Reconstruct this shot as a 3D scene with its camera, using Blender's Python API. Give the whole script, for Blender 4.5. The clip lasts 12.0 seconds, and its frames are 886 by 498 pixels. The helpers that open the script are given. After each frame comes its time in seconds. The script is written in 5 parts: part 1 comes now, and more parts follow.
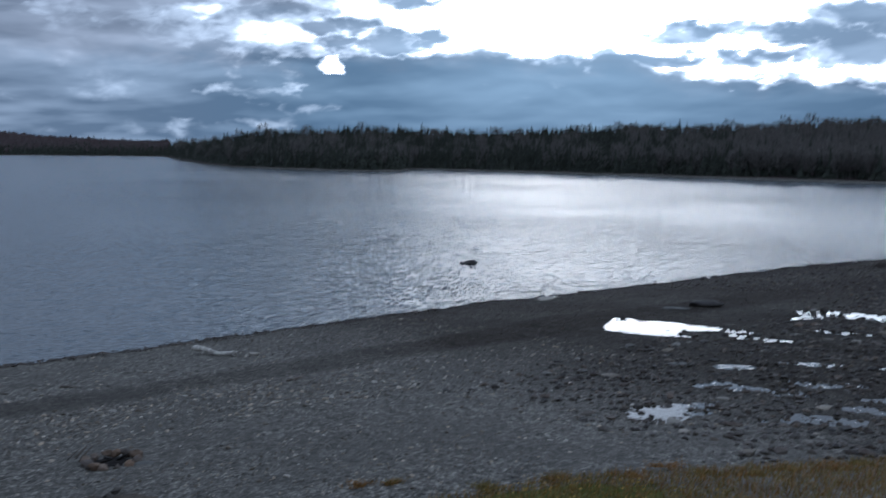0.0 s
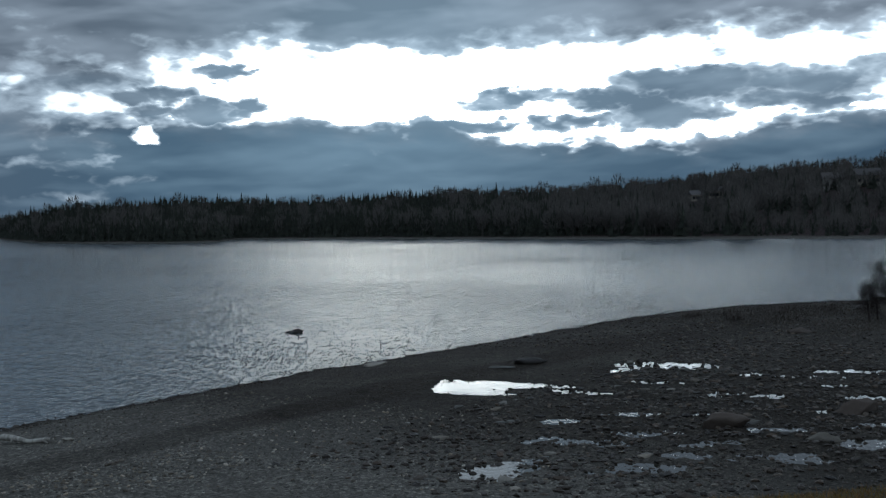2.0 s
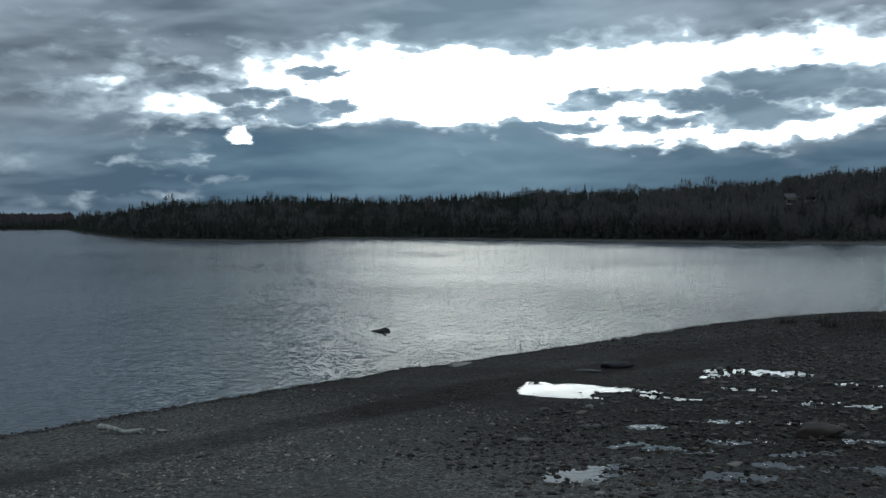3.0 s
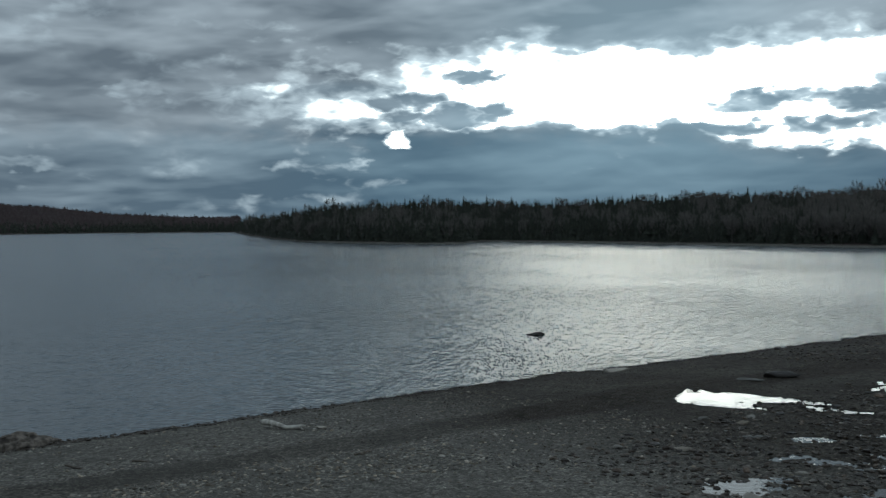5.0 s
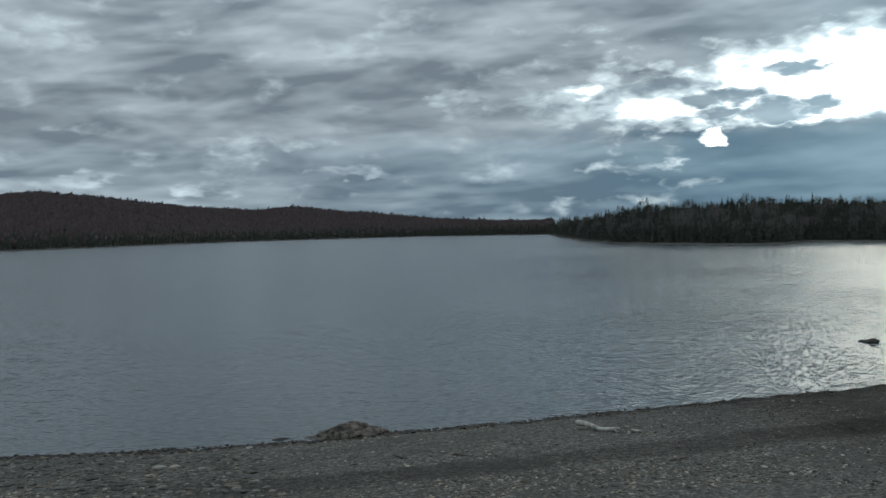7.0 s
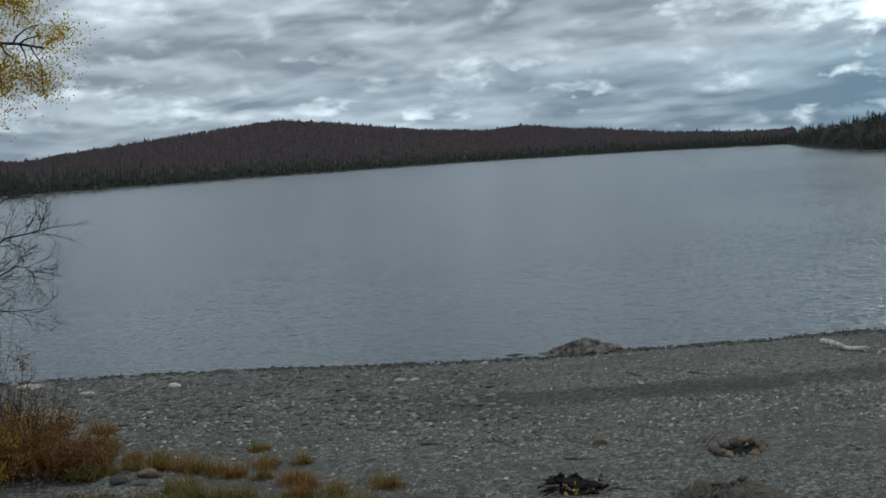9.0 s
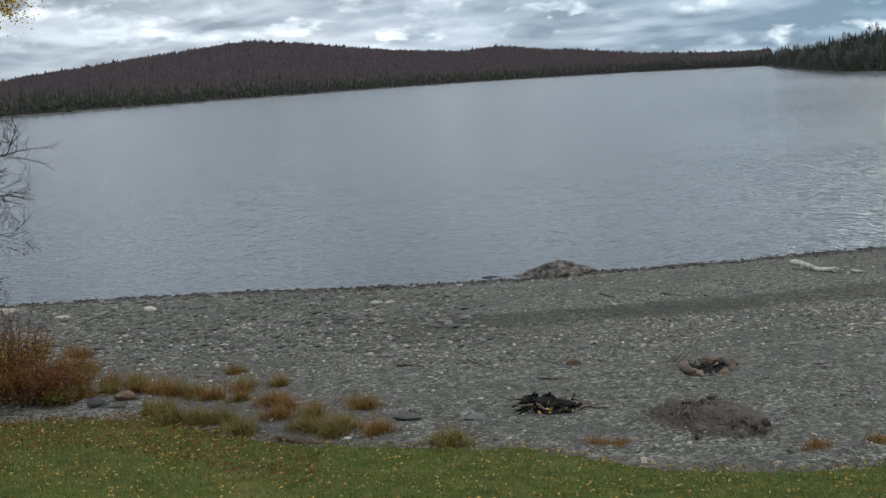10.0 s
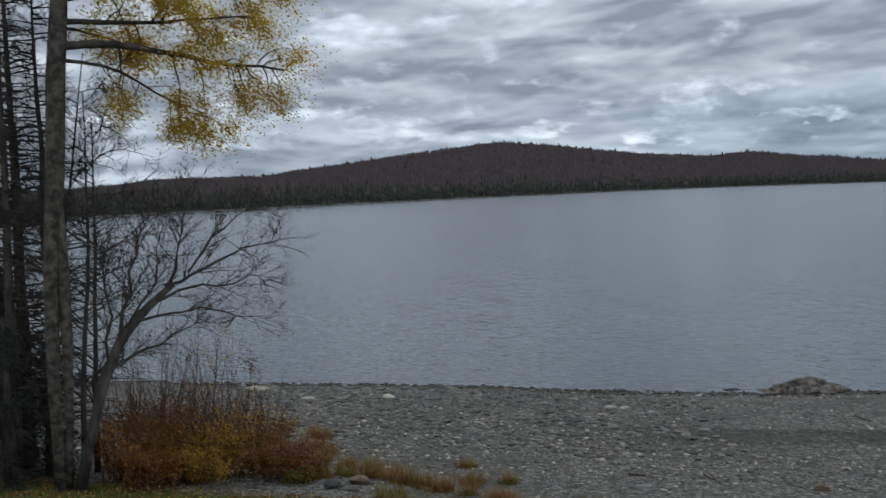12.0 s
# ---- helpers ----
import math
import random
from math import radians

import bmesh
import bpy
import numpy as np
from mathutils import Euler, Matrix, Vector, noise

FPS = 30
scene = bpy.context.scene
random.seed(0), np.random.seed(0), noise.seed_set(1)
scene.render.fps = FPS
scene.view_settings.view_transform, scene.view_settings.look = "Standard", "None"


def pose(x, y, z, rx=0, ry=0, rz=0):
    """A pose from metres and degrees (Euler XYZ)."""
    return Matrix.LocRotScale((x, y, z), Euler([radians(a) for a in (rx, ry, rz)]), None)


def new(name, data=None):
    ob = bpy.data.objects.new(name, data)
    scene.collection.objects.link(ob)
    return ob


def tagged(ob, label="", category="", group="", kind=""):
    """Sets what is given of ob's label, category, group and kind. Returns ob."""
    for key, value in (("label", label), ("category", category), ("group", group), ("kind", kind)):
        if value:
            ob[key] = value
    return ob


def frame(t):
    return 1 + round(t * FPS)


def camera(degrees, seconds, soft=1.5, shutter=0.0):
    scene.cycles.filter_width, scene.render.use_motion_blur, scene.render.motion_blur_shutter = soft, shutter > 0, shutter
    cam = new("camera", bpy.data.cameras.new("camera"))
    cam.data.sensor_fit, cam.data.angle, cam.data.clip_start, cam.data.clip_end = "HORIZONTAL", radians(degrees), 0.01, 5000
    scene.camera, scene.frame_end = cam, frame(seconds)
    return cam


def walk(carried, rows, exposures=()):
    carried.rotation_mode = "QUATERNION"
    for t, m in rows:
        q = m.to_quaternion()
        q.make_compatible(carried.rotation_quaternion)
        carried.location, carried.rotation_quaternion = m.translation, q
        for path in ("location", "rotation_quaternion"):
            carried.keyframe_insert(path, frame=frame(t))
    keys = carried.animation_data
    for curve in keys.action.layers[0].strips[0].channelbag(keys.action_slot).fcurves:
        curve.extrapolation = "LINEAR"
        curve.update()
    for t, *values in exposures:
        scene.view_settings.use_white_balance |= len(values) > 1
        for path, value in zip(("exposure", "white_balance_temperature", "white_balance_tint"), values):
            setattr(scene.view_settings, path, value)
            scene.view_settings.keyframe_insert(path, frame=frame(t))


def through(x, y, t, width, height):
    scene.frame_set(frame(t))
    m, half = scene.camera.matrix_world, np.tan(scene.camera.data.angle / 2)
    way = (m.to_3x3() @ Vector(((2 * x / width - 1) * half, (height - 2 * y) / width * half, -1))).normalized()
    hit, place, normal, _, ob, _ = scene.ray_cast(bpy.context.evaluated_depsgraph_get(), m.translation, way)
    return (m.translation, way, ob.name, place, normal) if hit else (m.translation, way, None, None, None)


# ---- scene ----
# the camera stands at one spot on the lawn, 7 m above the lake, and turns
EYE = 7.0
cam = camera(47.1, 12.0, soft=1.35, shutter=0.3)
TURNS = [
    (0.0, 7.87, -5.51, 0.35), (0.2, 5.94, -3.73, 1.37), (0.3, 5.07, -2.77, 1.91), (0.5, 3.39, -1.60, 2.55),
    (0.6, 2.68, -1.48, 2.36), (0.8, 1.16, -1.35, 0.53), (1.0, 0.00, -1.32, -1.78), (1.5, -1.62, -1.64, -1.88),
    (2.0, -2.03, -1.86, -1.25), (2.5, 0.37, -1.78, -0.97), (4.5, 8.48, -1.51, -0.31), (5.0, 11.60, -1.45, -0.55),
    (5.5, 15.61, -1.42, -0.70), (6.0, 21.19, -1.28, -2.18), (6.5, 25.42, -1.14, -2.64), (7.0, 29.12, -1.08, -1.27),
    (9.0, 42.20, -5.19, -3.22), (9.5, 41.80, -9.42, -3.58), (10.0, 41.03, -9.61, -3.23), (10.5, 43.08, -8.51, -2.71),
    (11.0, 46.95, -7.16, -2.86), (11.5, 50.79, -5.27, -1.87), (12.0, 54.24, -3.42, -1.72)]
EXPOSURES = [(0.0, -3.40, 5250, 12), (0.5, -3.66, 5250, 12), (1.0, -4.02, 5300, 9), (1.5, -4.10, 5400, 6), (2.5, -4.00, 5600, 3), (5.5, -3.74, 5900, 0), (7.0, -3.40, 6100, 1),
             (9.0, -2.95, 6150, 3), (9.5, -2.72, 6300, 1), (10.0, -2.45, 6450, 8), (10.5, -2.35, 6400, 10), (11.0, -2.62, 6350, 11), (12.0, -2.88, 6200, 9)]
walk(cam, [(t, pose(0, 0, EYE, 0, 0, yaw) @ pose(0, 0, 0, 90 + pitch) @ pose(0, 0, 0, 0, 0, roll))
           for t, yaw, pitch, roll in TURNS], EXPOSURES)


# ---- node helper ----
class Nodes:
    """Short-hand for building a node tree."""

    def __init__(self, tree):
        self.tree = tree
        tree.nodes.clear()

    def put(self, node, socket, value):
        if isinstance(value, bpy.types.NodeSocket):
            self.tree.links.new(value, node.inputs[socket])
        elif value is not None:
            node.inputs[socket].default_value = value

    def math(self, op, a, b=None, c=None, clamp=False):
        n = self.tree.nodes.new("ShaderNodeMath")
        n.operation, n.use_clamp = op, clamp
        for i, v in enumerate((a, b, c)):
            self.put(n, i, v)
        return n.outputs[0]

    def step(self, x, lo, hi, to_lo=0.0, to_hi=1.0):
        n = self.tree.nodes.new("ShaderNodeMapRange")
        n.interpolation_type = "SMOOTHSTEP"
        for i, v in enumerate((x, lo, hi, to_lo, to_hi)):
            self.put(n, i, v)
        return n.outputs[0]

    def mix(self, fac, a, b, blend="MIX"):
        n = self.tree.nodes.new("ShaderNodeMix")
        n.data_type, n.blend_type = "RGBA", blend
        self.put(n, 0, fac)
        for i, v in ((6, a), (7, b)):
            self.put(n, i, (*v, 1) if isinstance(v, tuple) and len(v) == 3 else v)
        return n.outputs[2]

    def ramp(self, x, stops, colour=False):
        """A one-dimensional function or palette from (position, value) stops."""
        n = self.tree.nodes.new("ShaderNodeValToRGB")
        e = n.color_ramp.elements
        while len(e) < len(stops):
            e.new(0.5)
        for el, (p, v) in zip(e, stops):
            el.position = p
        for el, (p, v) in zip(e, stops):
            el.color = (*v, 1) if colour else (v, v, v, 1)
        self.put(n, 0, x)
        return n.outputs[0]

    def noise(self, vec, scale, detail=4.0, rough=0.55, warp=0.0, colour=False):
        n = self.tree.nodes.new("ShaderNodeTexNoise")
        self.put(n, "Vector", vec)
        for k, v in (("Scale", scale), ("Detail", detail), ("Roughness", rough), ("Distortion", warp)):
            n.inputs[k].default_value = v
        return n.outputs["Color" if colour else "Fac"]

    def cells(self, vec, scale, out="Distance", feature="F1", jitter=1.0):
        n = self.tree.nodes.new("ShaderNodeTexVoronoi")
        n.feature = feature
        self.put(n, "Vector", vec)
        n.inputs["Scale"].default_value = scale
        n.inputs["Randomness"].default_value = jitter
        return n.outputs[out]

    def combine(self, x, y, z):
        n = self.tree.nodes.new("ShaderNodeCombineXYZ")
        for i, v in enumerate((x, y, z)):
            self.put(n, i, v)
        return n.outputs[0]

    def split(self, vec):
        n = self.tree.nodes.new("ShaderNodeSeparateXYZ")
        self.put(n, 0, vec)
        return n.outputs

    def place(self):
        """The point's place in the world."""
        return self.tree.nodes.new("ShaderNodeNewGeometry").outputs["Position"]

    def random(self):
        return self.tree.nodes.new("ShaderNodeObjectInfo").outputs["Random"]

    def island(self):
        return self.tree.nodes.new("ShaderNodeNewGeometry").outputs["Random Per Island"]

    def attribute(self, name):
        n = self.tree.nodes.new("ShaderNodeAttribute")
        n.attribute_name = name
        return n.outputs

    def bump(self, height, distance, strength=1.0, normal=None):
        n = self.tree.nodes.new("ShaderNodeBump")
        self.put(n, "Height", height)
        n.inputs["Distance"].default_value, n.inputs["Strength"].default_value = distance, strength
        self.put(n, "Normal", normal)
        return n.outputs[0]

    def surface(self, colour, rough=0.7, normal=None, specular=0.4, ior=None, through_light=0.0):
        n = self.tree.nodes.new("ShaderNodeBsdfPrincipled")
        self.put(n, "Base Color", (*colour, 1) if isinstance(colour, tuple) else colour)
        self.put(n, "Roughness", rough)
        self.put(n, "Normal", normal)
        self.put(n, "Specular IOR Level", specular)
        self.put(n, "IOR", ior)
        out = self.tree.nodes.new("ShaderNodeOutputMaterial")
        shader = n.outputs[0]
        if through_light:
            t = self.tree.nodes.new("ShaderNodeBsdfTranslucent")
            self.put(t, 0, (*colour, 1) if isinstance(colour, tuple) else colour)
            m = self.tree.nodes.new("ShaderNodeMixShader")
            m.inputs[0].default_value = through_light
            self.tree.links.new(shader, m.inputs[1])
            self.tree.links.new(t.outputs[0], m.inputs[2])
            shader = m.outputs[0]
        self.tree.links.new(shader, out.inputs[0])


def material(name):
    m = bpy.data.materials.new(name)
    m.use_nodes = True
    return m, Nodes(m.node_tree)


# ---- sky: broken autumn overcast with a bright gap before the hidden sun ----
SUN_YAW, SUN_EL = 2.0, 15.0
world = bpy.data.worlds.new("overcast_sky")
world.use_nodes = True
scene.world = world
k = Nodes(world.node_tree)
way = k.tree.nodes.new("ShaderNodeTexCoord").outputs["Generated"]
dx, dy, dz = k.split(way)
yaw = k.math("MULTIPLY", k.math("ARCTAN2", k.math("MULTIPLY", dx, -1.0), dy), 57.2958)
el = k.math("MULTIPLY", k.math("ARCSINE", dz), 57.2958)
along = k.math("DIVIDE", k.math("ADD", yaw, 60.0), 160.0, clamp=True)


def by_yaw(*stops):
    """A quantity along the horizon, from (degrees to the left of ahead, value 0..1)."""
    return k.ramp(along, sorted(((a + 60.0) / 160.0, v) for a, v in stops))


# the cloud sheet lies level, so its billows flatten and crowd towards the horizon
far = k.math("DIVIDE", 1.0, k.math("ADD", k.math("MAXIMUM", dz, 0.0), 0.12))
sheet = k.combine(k.math("MULTIPLY", dx, far), k.math("MULTIPLY", dy, far), 0.0)
lift = k.math("DIVIDE", 1.0, k.math("ADD", k.math("MAXIMUM", dz, 0.0), 0.128))
sheet_up = k.combine(k.math("MULTIPLY", dx, lift), k.math("MULTIPLY", dy, lift), 0.0)
puff = k.combine(k.math("DIVIDE", yaw, 5.2), k.math("DIVIDE", el, 2.4), 3.7)
n_wide = k.noise(sheet, 0.9, 3, 0.5, 0.3)
n_roll = k.noise(sheet, 1.9, 5, 0.48, 0.35)
n_roll_up = k.noise(sheet_up, 1.9, 5, 0.48, 0.35)
n_puff = k.noise(puff, 1.5, 4, 0.46, 0.3)
bulk = k.combine(k.math("DIVIDE", k.math("MULTIPLY_ADD", el, 0.6, yaw), 8.5), k.math("DIVIDE", el, 2.5), 6.1)
n_bulk = k.noise(bulk, 1.25, 3, 0.45, 0.25)
n_bulk_up = k.noise(k.combine(k.math("DIVIDE", k.math("MULTIPLY_ADD", el, 0.6, yaw), 8.5), k.math("DIVIDE", k.math("ADD", el, 0.35), 2.5), 6.1), 1.25, 3, 0.45, 0.25)
n_curl = k.noise(puff, 4.0, 3, 0.5, 0.5)
# edges wander: the outlines below are looked up at a drifted place
drift, frayed = k.split(k.noise(puff, 1.3, 4, 0.55, 0.2, True)), k.split(k.noise(puff, 4.2, 2, 0.5, 0.3, True))
yaw_w = k.math("ADD", yaw, k.math("MULTIPLY_ADD", drift[0], 7.0, k.math("MULTIPLY_ADD", frayed[0], 2.4, -4.7)))
el_w = k.math("ADD", el, k.math("MULTIPLY_ADD", drift[1], 2.6, k.math("MULTIPLY_ADD", frayed[1], 1.1, -1.85)))
deck = k.math("MULTIPLY", by_yaw((-60, 0.45), (-24, 0.462), (-19, 0.452), (-13, 0.456), (-7, 0.457), (-0.8, 0.45), (5.5, 0.47), (11.7, 0.447), (14.7, 0.405), (17.6, 0.412), (24, 0.40)), 20.0)
bank = k.math("MULTIPLY", by_yaw((-60, 0.25), (-22, 0.25), (-19, 0.222), (-16, 0.185), (-10, 0.200), (-7, 0.194), (-3.9, 0.224), (-1.4, 0.262), (0.5, 0.247), (2.5, 0.258), (5.6, 0.280), (8.7, 0.272), (14.8, 0.268), (24, 0.26)), 20.0)
opening = by_yaw((-60, 0.8), (-30, 1.0), (-20, 1.0), (10, 1.0), (12.5, 0.74), (15, 0.56), (18, 0.50), (21, 0.30), (25, 0.0))


def ovals(*specs):
    """The greatest nearness to any of the ovals (yaw, el, half width, half height): 1 at the middle, 0 at the rim."""
    best = None
    for cy, ce, ry, re in specs:
        d = k.math("ADD", k.math("POWER", k.math("DIVIDE", k.math("SUBTRACT", yaw_w, cy), ry), 2.0), k.math("POWER", k.math("DIVIDE", k.math("SUBTRACT", el_w, ce), re), 2.0))
        near_it = k.math("MAXIMUM", k.math("SUBTRACT", 1.0, d), -1.5)
        best = near_it if best is None else k.math("MAXIMUM", best, near_it)
    return best


# thickness of the cloud: the deck above, the bank below, loose clouds in the gap, holes in the rest
thick = k.math("MAXIMUM", k.math("DIVIDE", k.math("SUBTRACT", el_w, deck), 1.3), k.math("DIVIDE", k.math("SUBTRACT", bank, el_w), 0.5))
thick = k.math("MINIMUM", k.math("MAXIMUM", thick, -1.3), 1.3)
thick = k.math("MULTIPLY_ADD", opening, k.math("SUBTRACT", thick, 1.02), 1.02)
thick = k.math("MAXIMUM", thick, ovals((-6.0, 6.55, 3.6, 0.55), (-10.5, 6.2, 3.4, 0.7), (-16.0, 6.75, 5.0, 0.85), (-22.0, 6.8, 5.0, 1.1), (-30.0, 6.6, 6.0, 0.9), (-9.8, 4.9, 2.6, 0.5), (-14.4, 5.5, 3.6, 0.75), (-21.8, 5.7, 4.0, 0.7),
                                       (-5.0, 5.0, 1.8, 0.5), (13.3, 7.05, 2.2, 0.65), (11.8, 5.95, 2.8, 0.55), (8.4, 6.15, 1.3, 0.55)))
thick = k.math("MINIMUM", thick, k.math("MULTIPLY_ADD", ovals((13.35, 4.85, 1.25, 0.55), (-18.7, 5.0, 1.9, 0.55), (-16.4, 4.0, 1.6, 0.3), (-12.0, 4.3, 1.6, 0.4), (-25.5, 5.1, 1.6, 0.3)), -1.3, 0.2))
thin = k.math("MAXIMUM", ovals((19.9, 3.1, 2.6, 0.5), (16.0, 3.3, 1.6, 0.3), (34.3, 3.35, 3.4, 0.45), (39.6, 4.6, 3.0, 0.8), (28.7, 7.2, 1.6, 0.4), (21.0, 7.4, 2.2, 0.6), (57.5, 3.8, 3.0, 0.6), (53.6, 2.9, 5.0, 0.75),
                               (36.9, 4.7, 2.4, 0.6), (48.8, 3.0, 3.5, 0.5), (61.7, 4.3, 4.0, 0.8), (65.7, 2.9, 4.0, 0.8), (59.5, 9.0, 4.0, 1.2), (50.7, 10.6, 4.0, 1.2), (42.5, 2.4, 3.0, 0.4), (74.0, 4.0, 6.0, 1.2)), 0.0)
thick = k.math("SUBTRACT", thick, k.math("MULTIPLY", thin, k.step(n_puff, 0.36, 0.62, 0.1, 0.85)))
ragged = k.math("ADD", k.math("MULTIPLY_ADD", n_puff, 2.4, -1.2), k.math("MULTIPLY_ADD", n_curl, 1.2, -0.6))
ragged = k.math("MULTIPLY", ragged, by_yaw((-60, 0.8), (10, 0.85), (13, 1.15), (20, 1.2), (26, 0.85), (100, 0.85)))
scrap = k.math("MULTIPLY_ADD", ovals((9.9, 8.22, 1.25, 0.48)), 1.1, k.math("MULTIPLY_ADD", n_curl, 1.6, -0.8))
thick = k.math("MAXIMUM", k.math("ADD", thick, ragged), scrap)
gap = k.step(thick, 0.30, -0.42)
rim = k.step(thick, 0.95, 0.0)
# body of the clouds: flat dark and light bands, with undersides in shade
band = k.ramp(k.math("DIVIDE", el, 16.0, clamp=True), [(0.0, 0.30), (0.10, 0.34), (0.22, 0.66), (0.31, 0.52), (0.40, 0.34), (0.52, 0.46), (0.66, 0.60), (0.85, 0.52), (1.0, 0.5)])
relief = k.math("MULTIPLY_ADD", k.math("SUBTRACT", n_roll_up, n_roll), 1.2, k.math("MULTIPLY", k.math("SUBTRACT", n_bulk, n_bulk_up), 1.6))
body = k.math("ADD", k.math("ADD", k.math("MULTIPLY_ADD", n_wide, 0.9, -0.50), k.math("MULTIPLY_ADD", n_roll, 0.6, k.math("MULTIPLY_ADD", n_bulk, 2.1, -1.40))), k.math("ADD", relief, band), clamp=True)
body = k.math("MULTIPLY_ADD", k.step(el, 12.0, 26.0), k.math("SUBTRACT", 0.5, body), body)
cloud = k.mix(body, (0.122, 0.140, 0.164), (0.318, 0.342, 0.372))
low = k.math("MULTIPLY", k.step(k.math("SUBTRACT", el, k.math("ADD", bank, ragged)), 0.5, -1.2), by_yaw((-60, 0.6), (-20, 0.85), (14, 0.9), (22, 0.6), (36, 0.3), (60, 0.1), (100, 0.05)))
cloud = k.mix(low, cloud, k.mix(k.math("MULTIPLY", body, 0.9), (0.062, 0.105, 0.148), (0.128, 0.190, 0.238)))
loose = k.math("MULTIPLY", k.step(k.math("SUBTRACT", el, bank), -0.3, 0.4), k.math("MULTIPLY", k.step(k.math("SUBTRACT", deck, el), 0.0, 0.8), opening))
cloud = k.mix(k.math("MULTIPLY", loose, 0.7), cloud, k.mix(body, (0.165, 0.215, 0.262), (0.30, 0.37, 0.42)))
cloud = k.mix(k.math("MULTIPLY", rim, k.math("MULTIPLY_ADD", opening, 0.25, 0.62)), cloud, k.mix(k.step(yaw, 28.0, 14.0), (0.54, 0.59, 0.63), (0.74, 0.79, 0.82)))
# the glow of the hidden sun
off = k.math("ADD", k.math("POWER", k.math("DIVIDE", k.math("SUBTRACT", yaw, SUN_YAW - 2.0), 11.0), 2.0),
             k.math("POWER", k.math("DIVIDE", k.math("SUBTRACT", el, 7.5), 8.0), 2.0))
halo = k.math("EXPONENT", k.math("MULTIPLY", off, -1.0))
cloud = k.mix(k.math("MULTIPLY", halo, 0.36), cloud, (0.36, 0.48, 0.55))
bright = k.math("MULTIPLY_ADD", halo, 1.8, k.math("MULTIPLY", by_yaw((-60, 0.85), (-12, 0.85), (2, 0.48), (14, 0.38)), 4.0))
clear = k.tree.nodes.new("ShaderNodeTexSky")
clear.sky_type, clear.sun_disc = "NISHITA", False
clear.sun_elevation, clear.sun_rotation = radians(SUN_EL), radians(-SUN_YAW)
veil = k.mix(0.8, k.mix(1.0, clear.outputs[0], (0.1, 0.1, 0.1), "MULTIPLY"), (1.0, 1.04, 1.06))
veil = k.mix(1.0, veil, k.combine(bright, bright, bright), "MULTIPLY")
# an overcast sky brightens towards the zenith
rise = k.math("MULTIPLY_ADD", k.math("MAXIMUM", k.math("SUBTRACT", dz, 0.17), 0.0), 1.9, 1.0)
cloud = k.mix(1.0, cloud, k.combine(rise, rise, rise), "MULTIPLY")
sky = k.mix(k.math("MULTIPLY", gap, k.step(yaw, 30.0, 20.0, 0.25, 1.0)), cloud, veil)
# below the horizon the world is dark land
sky = k.mix(k.step(el, 0.0, -1.5), sky, (0.05, 0.055, 0.05))
back = k.tree.nodes.new("ShaderNodeBackground")
k.put(back, 0, k.mix(1.0, sky, (160.0, 160.0, 160.0), "MULTIPLY"))
back.inputs[1].default_value = 0.1
k.tree.links.new(back.outputs[0], k.tree.nodes.new("ShaderNodeOutputWorld").inputs[0])

sun = new("sun", bpy.data.lights.new("sun", "SUN"))
sun.data.energy, sun.data.angle, sun.data.color = 0.5, radians(16), (1.0, 0.98, 0.95)
sun.matrix_world = pose(0, 0, 60, 0, 0, SUN_YAW) @ pose(0, 0, 0, SUN_EL - 90)


# ---- the lie of the land: one height for every place ----
def smooth(t):
    t = np.clip(t, 0.0, 1.0)
    return t * t * (3 - 2 * t)


def lattice(i, j, seed):
    h = (i.astype(np.int64) * 374761393 + j.astype(np.int64) * 668265263 + seed * 974634721) & 0x7FFFFFFF
    h = ((h ^ (h >> 13)) * 1274126177) & 0x7FFFFFFF
    return ((h ^ (h >> 16)) & 0xFFFF) / 65535.0


def rough_field(x, y, size, seed=0, octaves=3):
    """Smooth noise from -1 to 1 with the given feature size in metres."""
    total, amp, norm = 0.0, 1.0, 0.0
    for o in range(octaves):
        a, b = np.asarray(x) / size, np.asarray(y) / size
        i, j = np.floor(a), np.floor(b)
        s, t = smooth(a - i), smooth(b - j)
        q = [lattice(i + p, j + r, seed + o) for p in (0, 1) for r in (0, 1)]
        total = total + amp * ((q[0] * (1 - t) + q[1] * t) * (1 - s) + (q[2] * (1 - t) + q[3] * t) * s)
        norm, amp, size = norm + amp, amp * 0.5, size * 0.5
    return total / norm * 2 - 1


# near shore: u runs along the waterline, v inland from it
SHORE_U = [-200, -60, -13, -8, -5, -1.5, 3.7, 8, 13, 17.4, 22.6, 29.3, 36, 41, 46, 57, 66, 71, 76, 82, 95, 120, 220]
SHORE_W = [-60, -40, -35.6, -35.5, -35.2, -34.5, -34.1, -34.3, -34.6, -35.1, -35.6, -36.3, -36.1, -36.2, -36.6, -36.8, -35.6, -31.3, -25.7, -20.5, -12, 6, 60]
LAWN_U = [-60, -15, -7.6, -5.5, -4.2, -3.2, -2, -1.1, 0.4, 2.0, 2.9, 3.6, 5.3, 8.5, 11.3, 13.6, 17.2, 18.3, 22, 30, 60, 200]
LAWN_V = [14, 16.5, 17.7, 17.7, 17.7, 18.4, 19.2, 19.6, 20.0, 20.3, 21.0, 21.7, 22.3, 22.6, 23.3, 24.1, 25.0, 25.3, 27.6, 34, 60, 120]
